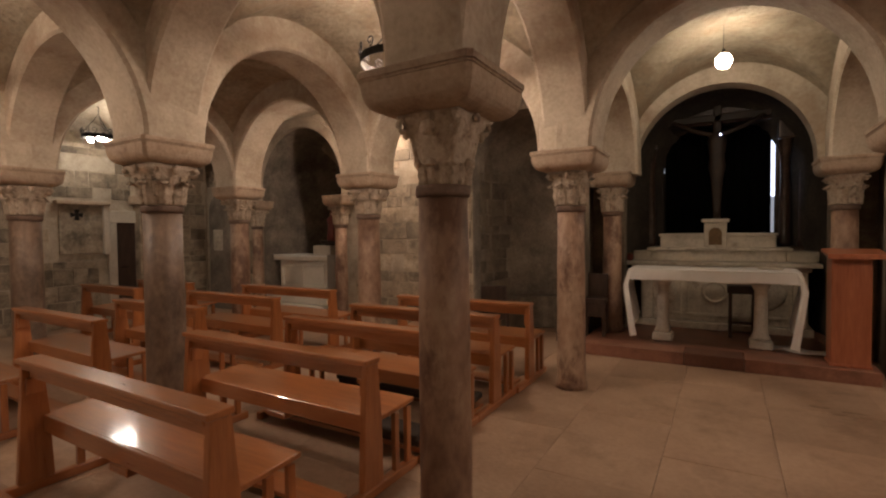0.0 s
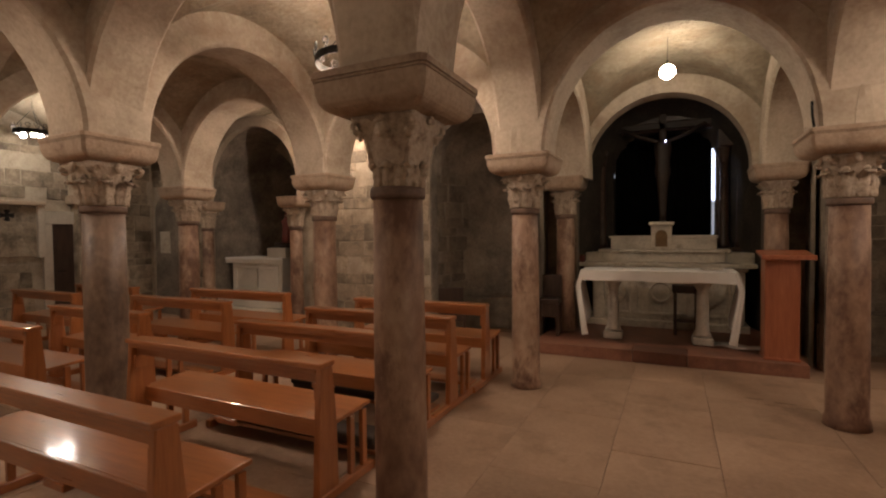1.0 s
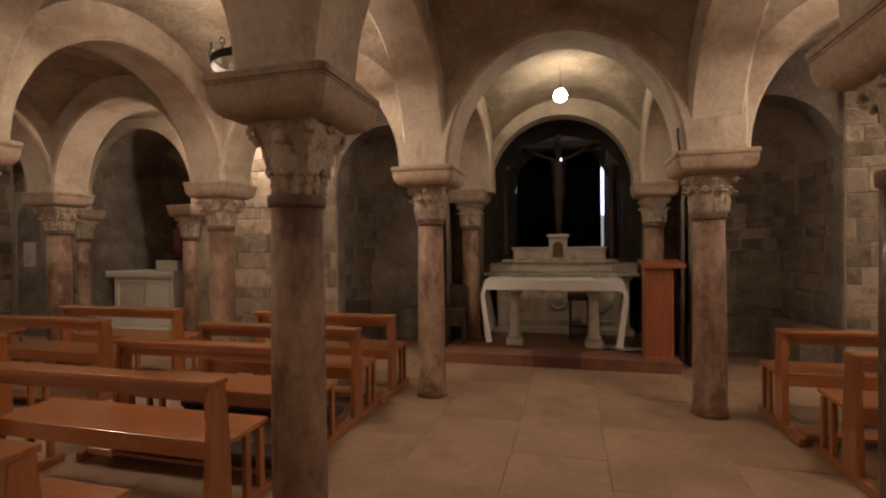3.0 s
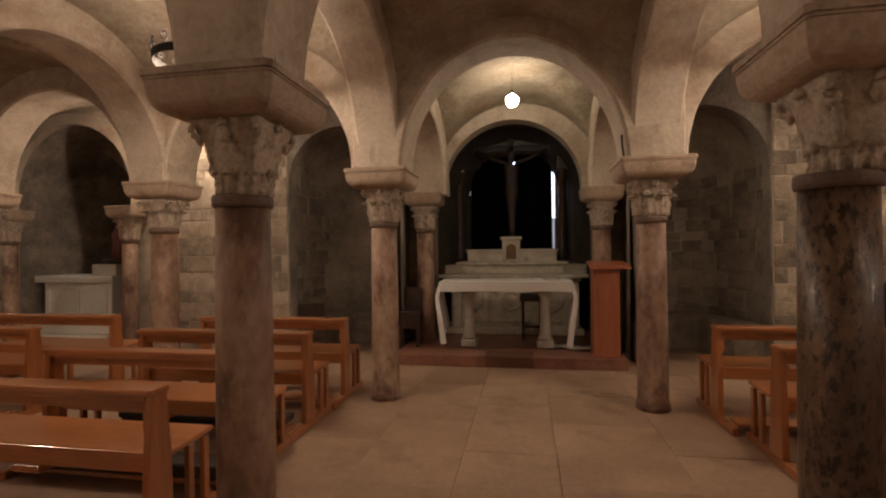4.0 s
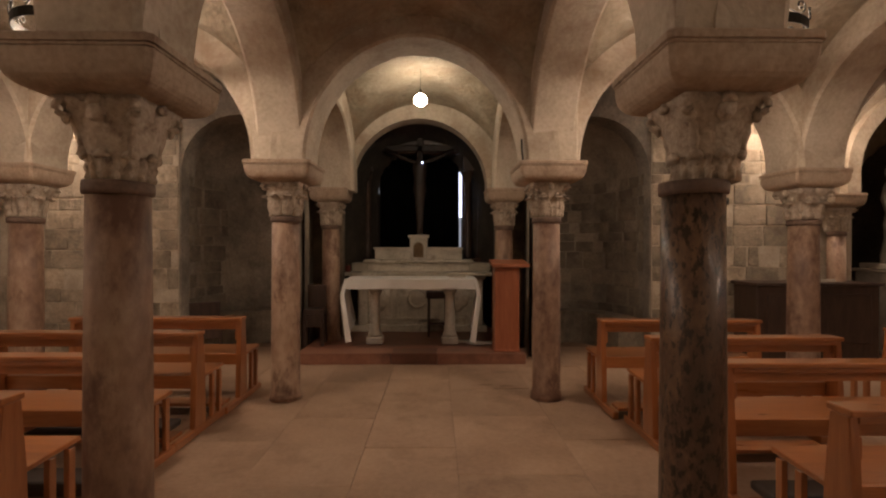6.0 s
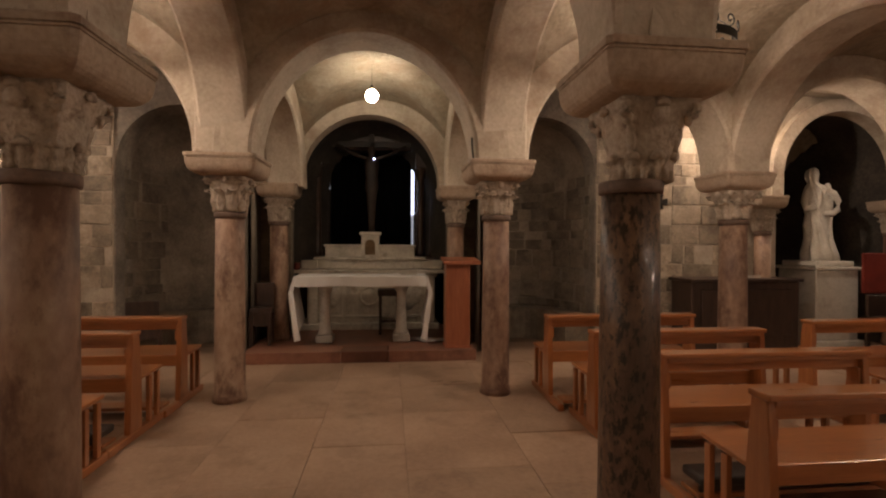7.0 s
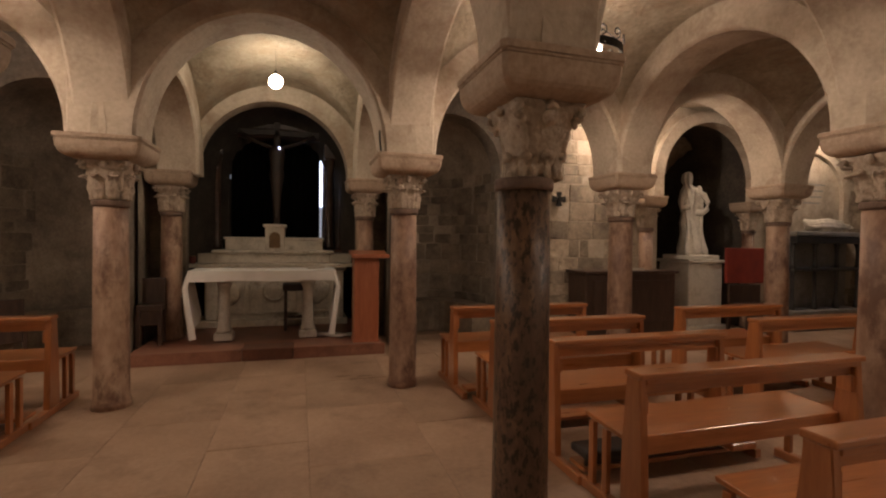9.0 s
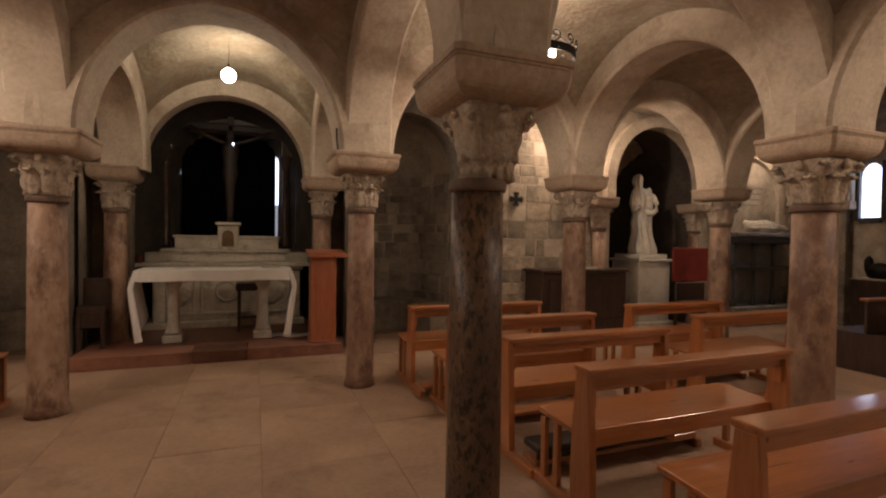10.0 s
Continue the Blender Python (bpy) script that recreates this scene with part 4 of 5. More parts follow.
part("lamp_holder", turned(bmesh.new(), [(0.024, 0.074), (0.026, 0.08), (0.022, 0.09), (0.016, 0.10), (0.014, 0.125), (0.006, 0.13)], 14), IRON, bulb, smooth=True)
part("cord", tube(bmesh.new(), [(0, 0, 0.12), (0, 0, 0.40)], 0.0022), IRON, bulb)


def ring_lamp(x, y, z, mat, turn, rad=0.34):
    """An iron ring with scrolls on top, hung on a chain, with three bulbs inside."""
    ch = empty("ring_lamp", pose(x, y, z, 0, 0, turn))
    tagged(ch, "wrought-iron ring lamp with scrolls, hanging on a chain", "lamp", "ring lamps")
    bm = bmesh.new()
    n = 40
    loops = []
    for r, zz in ((rad - 0.006, -0.03), (rad, -0.03), (rad, 0.034), (rad - 0.006, 0.034)):
        loops.append([bm.verts.new((r * math.cos(2 * math.pi * i / n), r * math.sin(2 * math.pi * i / n), zz)) for i in range(n)])
    for k in range(4):
        a, b_ = loops[k], loops[(k + 1) % 4]
        for i in range(n):
            bm.faces.new((a[i], a[(i + 1) % n], b_[(i + 1) % n], b_[i]))
    part("ring", bm, IRON, ch)
    bm = bmesh.new()
    pts = []
    for i in range(22):
        k = i / 21
        a = -1.57 + k * 7.6
        q = 0.045 * (1 - 0.75 * k)
        pts.append((rad, 0.02 + q * math.cos(a), 0.085 + q * math.sin(a)))
    tube(bm, pts, 0.006, 6)
    sc = mesh_of(bm, "scroll", IRON, True)
    for i in range(14):
        s = new("scroll", sc)
        s.parent = ch
        s.rotation_euler = (0, 0, 2 * math.pi * i / 14)
    for i in range(3):
        a = 2 * math.pi * i / 3 + 0.5
        part("suspension", tube(bmesh.new(), [((rad - 0.003) * math.cos(a), (rad - 0.003) * math.sin(a), 0.03), (0.02 * math.cos(a), 0.02 * math.sin(a), 0.34)], 0.005, 6), IRON, ch)
    bm = bmesh.new()
    top = 3.70 - z
    k = 0
    zz = 0.34
    while zz < top:
        ring = [(0.011 * math.cos(t) if k % 2 else 0, 0 if k % 2 else 0.011 * math.cos(t), zz + 0.02 + 0.02 * math.sin(t)) for t in [2 * math.pi * q / 8 for q in range(9)]]
        tube(bm, ring, 0.003, 5)
        zz += 0.034
        k += 1
    part("chain", bm, IRON, ch)
    for i in range(3):
        a = 2 * math.pi * i / 3
        q = part("lamp_holder", tube(bmesh.new(), [((rad - 0.004) * math.cos(a), (rad - 0.004) * math.sin(a), 0), ((rad - 0.085) * math.cos(a), (rad - 0.085) * math.sin(a), -0.03)], 0.014, 8), GLASS_WHITE, ch, "white lamp holder")
        b_ = new("bulb", bulb_mesh("bulb", 0.04, mat))
        b_.parent = q
        b_.location = ((rad - 0.115) * math.cos(a), (rad - 0.115) * math.sin(a), -0.04)
    return ch


ring_lamp(-2.44, 3.42, 3.02, RING_GLOW, 52)
ring_lamp(2.42, 3.38, 3.0, FAINT_GLOW, 32)
ring_lamp(-8.9, 4.0, 3.18, FAR_GLOW, -18, 0.24)
# next two: unseen ring lamps, added as fill light on the near piers
ring_lamp(-2.75, 0.72, 3.05, FILL_GLOW, 40)
ring_lamp(2.75, 0.72, 3.05, FILL_GLOW, 70)
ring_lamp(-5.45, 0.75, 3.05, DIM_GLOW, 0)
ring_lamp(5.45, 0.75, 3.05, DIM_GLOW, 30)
for x, y, z in ((-4.72, 5.72, 3.32), (4.76, 5.76, 3.32), (8.75, 5.7, 3.62)):
    lp = empty("vault_lamp", pose(x, y, z))
    tagged(lp, "small bulb fixed to the vault behind an arch", "lamp", "vault lamps")
    b = new("bulb", bulb_mesh("bulb", 0.04, VAULT_GLOW))
    b.parent = lp
    part("lamp_holder", turned(bmesh.new(), [(0.03, 0.035), (0.03, 0.07), (0.008, 0.08), (0.008, 0.30)], 14), IRON, lp)
cable = tagged(part("cable", tube(bmesh.new(), [(1.01, YW - 0.012, 2.385), (1.03, YW - 0.012, 2.90), (1.07, YW - 0.012, 3.32), (1.11, YW - 0.012, 3.74)], 0.009, 6), IRON), "thin black cable running up beside the apse arch", "cable")
hook = tagged(part("iron_hook", tube(bmesh.new(), [(0.985, 4.50, 2.32), (0.97, 4.49, 2.42), (0.965, 4.48, 2.52)], 0.01, 6), IRON), "small iron hook standing on an abacus", "hook")

# ---- statue chapel ----
ped = empty("pedestal", pose(6.81, 6.75, 0))
tagged(ped, "pale square stone pedestal under the statue", "pedestal")
part("plinth", boxed(-0.40, 0.40, -0.40, 0.40, 0, 0.10, 0.015), WHITE_STONE, ped)
part("die", boxed(-0.35, 0.35, -0.35, 0.35, 0.10, 1.15, 0.012), WHITE_STONE, ped)
part("cap", boxed(-0.385, 0.385, -0.385, 0.385, 1.151, 1.20, 0.012), WHITE_STONE, ped)
part("top_slab", boxed(-0.32, 0.32, -0.32, 0.32, 1.20, 1.28, 0.015), WHITE_STONE, ped)


def draped(bm, prof, n, folds, depth, seed):
    rings = []
    for r, z, lean, flat in prof:
        ring = []
        for i in range(n):
            a = 2 * math.pi * i / n
            rr = r * (1 + depth * math.sin(folds * a + 2.2 * math.sin(z * 3 + seed)) + 0.10 * noise.noise((3 * math.cos(a) + seed, 3 * math.sin(a), z * 5)))
            ring.append(bm.verts.new((lean + rr * math.cos(a), rr * flat * math.sin(a), z)))
        rings.append(ring)
    for a, b in zip(rings, rings[1:]):
        for i in range(n):
            bm.faces.new((a[i], a[(i + 1) % n], b[(i + 1) % n], b[i]))
    bm.faces.new(rings[0][::-1])
    bm.faces.new(rings[-1])
    return bm


bm = draped(bmesh.new(), [(0.25, 0, 0.02, 0.9), (0.245, 0.06, 0.02, 0.9), (0.225, 0.16, 0.01, 0.9), (0.205, 0.28, 0.0, 0.88), (0.185, 0.42, -0.01, 0.85), (0.175, 0.56, -0.02, 0.82), (0.172, 0.68, -0.03, 0.8), (0.18, 0.80, -0.03, 0.8), (0.195, 0.92, -0.02, 0.8), (0.20, 1.02, -0.02, 0.78), (0.185, 1.10, -0.03, 0.75), (0.135, 1.165, -0.05, 0.78), (0.092, 1.20, -0.07, 0.9), (0.088, 1.23, -0.08, 1.0), (0.104, 1.29, -0.09, 1.05), (0.106, 1.35, -0.09, 1.05), (0.088, 1.41, -0.085, 1.0), (0.04, 1.45, -0.08, 1.0)], 96, 7, 0.10, 1.0)
for v in bm.verts:
    if v.co.z < 1.12:
        # diagonal folds of the mantle, gathered at one hip
        q = math.atan2(v.co.y, v.co.x)
        d = 0.022 * math.sin(9 * q + 13 * v.co.z) + 0.014 * math.sin(5 * q - 21 * v.co.z + 1.3)
        v.co.x += d * math.cos(q)
        v.co.y += d * math.sin(q)
bmesh.ops.recalc_face_normals(bm, faces=bm.faces)
bm.normal_update()
for v in bm.verts:
    # deep small creases in the cloth
    d = 0.030 * noise.noise((v.co.x * 9, v.co.y * 9, v.co.z * 4.5)) + 0.016 * noise.noise((v.co.x * 22, v.co.y * 22, v.co.z * 12))
    v.co += v.normal * d * (1.0 if v.co.z < 1.15 else 0.35)
# a veiled head, the bent arm, the small form it carries and the gathered hem
join_into(bm, tube(bmesh.new(), [(0.13, -0.10, 1.08), (0.23, -0.13, 1.02), (0.29, -0.13, 0.90), (0.28, -0.14, 0.78), (0.20, -0.17, 0.72), (0.08, -0.19, 0.74)], 0.05, 12))
join_into(bm, tube(bmesh.new(), [(-0.17, -0.05, 1.06), (-0.21, -0.10, 0.92), (-0.18, -0.16, 0.80), (-0.04, -0.20, 0.84)], 0.052, 12))
join_into(bm, draped(bmesh.new(), [(0.04, 0.70, 0.15, 1), (0.085, 0.78, 0.15, 1), (0.09, 0.92, 0.14, 1), (0.075, 1.02, 0.14, 1), (0.045, 1.06, 0.14, 1), (0.06, 1.11, 0.14, 1), (0.055, 1.16, 0.14, 1), (0.02, 1.20, 0.14, 1)], 24, 4, 0.08, 4.0))
join_into(bm, draped(bmesh.new(), [(0.12, 0.0, 0.20, 1), (0.115, 0.10, 0.19, 1), (0.10, 0.20, 0.17, 1), (0.075, 0.34, 0.15, 1), (0.06, 0.50, 0.15, 1), (0.05, 0.74, 0.17, 1)], 32, 6, 0.20, 7.0))
join_into(bm, draped(bmesh.new(), [(0.10, 0.0, -0.16, 1), (0.10, 0.12, -0.16, 1), (0.075, 0.30, -0.14, 1), (0.05, 0.55, -0.13, 1), (0.03, 0.75, -0.13, 1)], 28, 5, 0.2, 2.0))
statue = part("statue", bm, WHITE_STONE, smooth=True)
statue.matrix_basis = pose(6.81, 6.75, 1.28, 0, 0, -38) @ Matrix.Diagonal((0.82, 0.82, 1.0, 1))
tagged(statue, "white stone statue in long drapery on its pedestal", "statue")

chair = empty("armchair", pose(7.37, 6.14, 0, 0, 0, -8))
tagged(chair, "dark wooden chair with a bright red back", "chair")
part("backrest", boxed(-0.35, 0.35, 0.0, 0.06, 0.82, 1.41, 0.02, 2), RED_CLOTH, chair, "red cloth back")
part("seat", boxed(-0.30, 0.30, -0.42, 0.02, 0.42, 0.50, 0.015), DARK_WOOD, chair)
part("front_panel", boxed(-0.29, 0.29, -0.40, -0.37, 0.06, 0.42, 0.006), DARK_WOOD, chair)
part("rear_panel", boxed(-0.29, 0.29, 0.0, 0.05, 0.50, 0.80, 0.006), DARK_WOOD, chair)
for x in (-0.30, 0.25):
    for y in (-0.42, 0.0):
        part("leg", boxed(x, x + 0.05, y, y + 0.05, 0.0, 0.42, 0.005), DARK_WOOD, chair)

organ = empty("organ_console", pose(4.95, 5.95, 0))
tagged(organ, "dark wooden organ console standing by the wall", "organ")
part("case", boxed(-0.78, 0.78, -0.05, 0.42, 0.0, 1.02, 0.012), DARK_WOOD, organ)
part("lid", boxed(-0.81, 0.81, -0.09, 0.45, 1.02, 1.06, 0.01, 2), DARK_WOOD, organ)
part("fallboard", boxed(-0.66, 0.66, -0.075, -0.051, 0.30, 0.92, 0.008), DARK_WOOD, organ)
part("music_rest", boxed(-0.30, 0.30, 0.05, 0.075, 1.06, 1.10, 0.004), PALE_FRAME, organ, "pale strip of a music rest")
part("reading_lamp", tube(bmesh.new(), [(0.05, 0.1, 1.06), (0.05, 0.1, 1.15), (0.05, 0.02, 1.18), (-0.12, 0.02, 1.18)], 0.012, 8), PALE_FRAME, organ, "thin pale reading lamp")


def wall_cross(x, y, z, turn, size, mat, label):
    """A small cross with widening arms."""
    ob = empty("wall_cross", pose(x, y, z, 0, 0, turn))
    tagged(ob, label, "cross")
    for k in range(4):
        bm = bmesh.new()
        w0, w1, l = size * 0.16, size * 0.36, size
        prism(bm, [(-w0, 0.02 * size), (w0, 0.02 * size), (w1, l * 0.8), (0, l * 0.86), (-w1, l * 0.8)], -0.02, 0.0)
        bmesh.ops.rotate(bm, verts=bm.verts, cent=(0, 0, 0), matrix=Matrix.Rotation(math.pi / 2 * k, 3, "Y"))
        part("arm", bm, mat, ob)
    return ob


wall_cross(3.97, SIDE - 0.05, 2.12, 0, 0.13, IRON, "dark consecration cross fixed to the stone wall")

# wall tomb with a lunette and a reclining form
tomb = empty("wall_tomb", pose(9.08, SIDE, 0))
tagged(tomb, "grey marble wall tomb with dark posts under an arch", "tomb")
part("base", boxed(-0.85, 0.85, -0.45, 0.0, 0.0, 0.36, 0.02), TOMB, tomb)
part("back_panel", boxed(-0.80, 0.80, -0.14, 0.0, 0.36, 1.6, 0.01), TOMB, tomb)
part("shelf", boxed(-0.84, 0.84, -0.42, 0.0, 1.02, 1.08, 0.015), TOMB_DARK, tomb)
part("cover_slab", boxed(-0.92, 0.92, -0.52, 0.0, 1.62, 1.70, 0.02, 2), TOMB, tomb)
part("cornice", boxed(-0.88, 0.88, -0.48, 0.0, 1.50, 1.619, 0.02, 2), TOMB_DARK, tomb)
for x in (-0.78, -0.26, 0.26, 0.78):
    part("post", turned(bmesh.new(), [(0.055, 0.36), (0.05, 0.42), (0.035, 0.5), (0.03, 0.8), (0.035, 1.0), (0.05, 1.019)], 14, x, -0.34), TOMB_DARK, tomb, smooth=True)
    part("post", turned(bmesh.new(), [(0.05, 1.08), (0.035, 1.15), (0.03, 1.3), (0.035, 1.42), (0.055, 1.499)], 14, x, -0.34), TOMB_DARK, tomb, smooth=True)
bm = draped(bmesh.new(), [(0.09, -0.7, 0, 1.0), (0.14, -0.55, 0, 1.0), (0.17, -0.3, 0, 1), (0.19, 0.0, 0, 1), (0.20, 0.3, 0, 1), (0.15, 0.5, 0, 1), (0.09, 0.58, 0, 1), (0.12, 0.68, 0, 1), (0.06, 0.80, 0, 1)], 40, 9, 0.10, 2.0)
bmesh.ops.rotate(bm, verts=bm.verts, cent=(0, 0, 0), matrix=Matrix.Rotation(radians(90), 3, "Y"))
for v in bm.verts:
    v.co *= 0.62 * (1 + 0.45 * noise.noise((v.co.x * 5, v.co.y * 7, v.co.z * 7)) + 0.2 * noise.noise((v.co.x * 16, v.co.y * 16, v.co.z * 16)))
bmesh.ops.translate(bm, verts=bm.verts, vec=(0.05, -0.28, 1.81))
part("reclining_form", bm, MARBLE, tomb, "pale reclining stone form", True)
arch_ring("tomb_arch", 9.04, 0.80, 2.32, 1.7, SIDE - 0.09, SIDE + 0.01, 0.14, PIER, "plastered arch moulding over the wall tomb")
bm = bmesh.new()
prism(bm, [(8.24, 1.7)] + [(9.04 - 0.80 * math.cos(math.pi * k / 20), 2.32 + 0.80 * math.sin(math.pi * k / 20)) for k in range(21)] + [(9.84, 1.7)], SIDE - 0.02, SIDE)
tagged(part("lunette", bm, MORTAR), "pale inscribed lunette panel under the tomb arch", "panel", kind="structure")
ins = empty("inscription", pose(9.04, SIDE - 0.021, 2.25))
tagged(ins, "lines of worn lettering on the pale lunette", "inscription")
for i in range(4):
    part("line", boxed(-0.42 + 0.03 * i, 0.42 - 0.04 * i, -0.004, 0.0, 0.3 - i * 0.11, 0.33 - i * 0.11), TOMB, ins)

# arched window in the side wall
win = empty("window_2", pose(10.59, 5.16, 2.0))
tagged(win, "small arched window bright with bluish daylight", "window", kind="structure")
bm = bmesh.new()
prism(bm, [(-0.16, 0)] + [(-0.16 * math.cos(math.pi * k / 14), 0.72 + 0.25 * math.sin(math.pi * k / 14)) for k in range(15)] + [(0.16, 0)], -0.005, 0.0)
bmesh.ops.rotate(bm, verts=bm.verts, cent=(0, 0, 0), matrix=Matrix.Rotation(radians(-90), 3, "Z"))
part("pane", bm, DAYLIGHT, win, "bright bluish pane")
for y0, y1, z0, z1 in ((-0.24, -0.165, -0.06, 1.0), (0.165, 0.24, -0.06, 1.0), (-0.165, 0.165, -0.1, -0.005)):
    part("window_frame", boxed(-0.08, 0.0, y0, y1, z0, z1, 0.006), TOMB_DARK, win)

# dark benches and a side table beyond the last column
for y in (3.3, 2.55):
    bench = empty("dark_bench", pose(7.65, y, 0))
    tagged(bench, "dark brown wooden bench with a worn pale edge", "bench", "dark benches")
    part("backrest", boxed(-0.72, 0.72, 0.0, 0.03, 0.46, 0.84, 0.006), DARK_WOOD, bench)
    part("top_rail", boxed(-0.74, 0.74, -0.03, 0.07, 0.84, 0.875, 0.008, 2), PEW_X, bench, "worn reddish top rail")
    part("seat", boxed(-0.72, 0.72, 0.03, 0.42, 0.43, 0.46, 0.008), DARK_WOOD, bench)
    part("kneeler", boxed(-0.70, 0.70, -0.28, -0.08, 0.15, 0.19, 0.008), DARK_WOOD, bench)
    for x in (-0.74, 0.70):
        part("end_panel", boxed(x, x + 0.04, -0.28, 0.42, 0.0, 0.46, 0.006), DARK_WOOD, bench)
side = empty("side_table", pose(10.1, 4.3, 0))
tagged(side, "dark wooden side table with a white cloth", "table")
part("case", boxed(-0.35, 0.35, -0.9, 0.7, 0.0, 0.92, 0.01), DARK_WOOD, side)
part("runner", boxed(-0.37, 0.37, -0.92, 0.72, 0.92, 0.935, 0.004), PALE_FRAME, side, "pale cloth runner")
bm = bmesh.new()
bmesh.ops.create_icosphere(bm, subdivisions=3, radius=0.16)
for v in bm.verts:
    v.co *= 1 + 0.35 * noise.noise((v.co.x * 6, v.co.y * 6, v.co.z * 6))
    v.co = Vector((v.co.x * 0.6, v.co.y * 1.4, max(-0.11, v.co.z) + 0.11))
join_into(bm, turned(bmesh.new(), [(0.05, 0.1), (0.07, 0.22), (0.06, 0.32), (0.02, 0.38)], 14, 0, 0.18))
carving = part("dark_carving", bm, IRON, smooth=True)
carving.matrix_basis = pose(10.1, 4.75, 0.935)
tagged(carving, "dark cast animal carving on the side table", "carving")

# ---- west side ----
sa = empty("side_altar", pose(-7.20, 6.86, 0))
tagged(sa, "white stone side altar with panelled front on two steps", "altar")
part("lower_step", boxed(-0.95, 1.02, -0.62, 0.5, 0.0, 0.24, 0.015), WHITE_STONE, sa, "worn grey stone step")
part("upper_step", boxed(-0.80, 0.90, -0.40, 0.5, 0.24, 0.46, 0.015), PALE_WHITE, sa)
part("body", boxed(-0.62, 0.66, -0.12, 0.42, 0.46, 1.04, 0.01), PALE_WHITE, sa)
bm = bmesh.new()
for a, b, c_, d in ((-0.56, 0.60, 0.93, 0.98), (-0.56, 0.60, 0.50, 0.55), (-0.56, -0.5, 0.55, 0.93), (0.54, 0.60, 0.55, 0.93), (-0.01, 0.05, 0.55, 0.93)):
    box(bm, a, b, -0.145, -0.119, c_, d, 0.006)
part("panel_frame", bm, PALE_WHITE, sa)
part("mensa", boxed(-0.74, 0.75, -0.2, 0.46, 1.04, 1.14, 0.015, 2), PALE_WHITE, sa)
bm = bmesh.new()
sheet(bm, 10, 3, lambda u, v: (-0.745 + 1.5 * u, -0.204 + 0.66 * v, 1.144))
sheet(bm, 8, 8, lambda u, v: (-0.747 + 0.03 * v - 0.008 * math.sin(u * 9) * v, -0.204 + 0.66 * u, 1.144 - (0.52 + 0.02 * math.sin(u * 5)) * v))
sheet(bm, 8, 8, lambda u, v: (0.758 - 0.008 * math.sin(u * 8) * v, -0.204 + 0.66 * u, 1.144 - (0.60 + 0.02 * math.sin(u * 4)) * v))
sheet(bm, 20, 2, lambda u, v: (-0.745 + 1.5 * u, -0.206, 1.144 - 0.03 * v))
side_cloth = part("altar_cloth", bm, LINEN)
side_cloth.matrix_basis = pose(-7.20, 6.86, 0.0)
sol = side_cloth.modifiers.new("thickness", "SOLIDIFY")
sol.thickness, sol.offset = 0.004, 1.0
tagged(side_cloth, "white linen cloth over the ends of the side altar", "altar cloth")
gb = tagged(part("stone_block", boxed(-0.26, 0.20, -0.13, 0.16, 0.0, 0.18, 0.015, 2), PALE_FRAME), "pale stone block on the side altar", "block")
gb.matrix_basis = pose(-6.74, 6.97, 1.148)
bm = draped(bmesh.new(), [(0.13, 0, 0, 0.9), (0.12, 0.2, 0, 0.9), (0.12, 0.4, 0, 0.8), (0.14, 0.55, 0, 0.8), (0.06, 0.64, 0, 1), (0.07, 0.72, 0, 1), (0.03, 0.8, 0, 1)], 24, 5, 0.08, 3.0)
rs = part("red_statue", bm, RED_PAINT, smooth=True)
rs.matrix_basis = pose(-6.62, 7.0, 1.423) @ Matrix.Diagonal((0.9, 0.9, 0.75, 1))
tagged(rs, "small red-robed statue on a dark stand", "statue")
stand = empty("statue_stand", pose(-6.68, 6.97, 1.328))
tagged(stand, "dark round wooden stand on the side altar block", "stand")
part("foot", turned(bmesh.new(), [(0.10, 0), (0.10, 0.03), (0.08, 0.045)], 18), DARK_WOOD, stand, smooth=True)
part("tray", turned(bmesh.new(), [(0.09, 0.045), (0.18, 0.055), (0.18, 0.095), (0.13, 0.095)], 20), DARK_WOOD, stand)
bm = bmesh.new()
prism(bm, [(-0.36, 0)] + [(-0.36 * math.cos(math.pi * k / 16), 2.05 + 0.36 * math.sin(math.pi * k / 16)) for k in range(17)] + [(0.36, 0)], -0.045, -0.03)
blind = part("blind_arch", bm, NICHE)
blind.matrix_basis = pose(-9.2, SIDE, 0)
tagged(blind, "dark blocked arch in the stone wall", "arch", kind="structure")
plq = empty("wall_plaque", pose(-9.25, SIDE - 0.046, 1.45))
tagged(plq, "small pale relief plaque on the blocked arch", "plaque")
part("backing", boxed(-0.15, 0.15, -0.02, 0.0, -0.22, 0.22, 0.01), MARBLE, plq)
part("relief", turned(bmesh.new(), [(0.10, 0), (0.09, 0.02), (0.05, 0.03), (0.02, 0.04)], 16), MARBLE, plq).matrix_basis = pose(0, -0.02, 0.03, 90, 0, 0)

door = empty("door_1", pose(-9.7, 4.95, 0))
tagged(door, "dark wooden door in a pale stone frame", "door", kind="structure")
part("leaf", boxed(-0.02, 0.03, -0.38, 0.38, 0.0, 1.80, 0.006), DARK_WOOD, door)
for y0, y1, z0, z1 in ((-0.52, -0.38, 0, 1.80), (0.38, 0.52, 0, 1.80), (-0.52, 0.52, 1.80, 2.02)):
    part("frame", boxed(0.0, 0.07, y0, y1, z0, z1, 0.008), PALE_FRAME, door)
part("door_handle", tube(bmesh.new(), [(0.03, -0.3, 0.98), (0.08, -0.3, 0.98), (0.08, -0.2, 0.98)], 0.01, 8), IRON, door)
tablet = empty("wall_tablet", pose(-9.69, 4.05, 1.25))
tagged(tablet, "framed pale stone tablet on the side wall", "tablet")
part("slab", boxed(0.0, 0.035, -0.36, 0.30, 0.0, 0.85, 0.01), STONE, tablet)
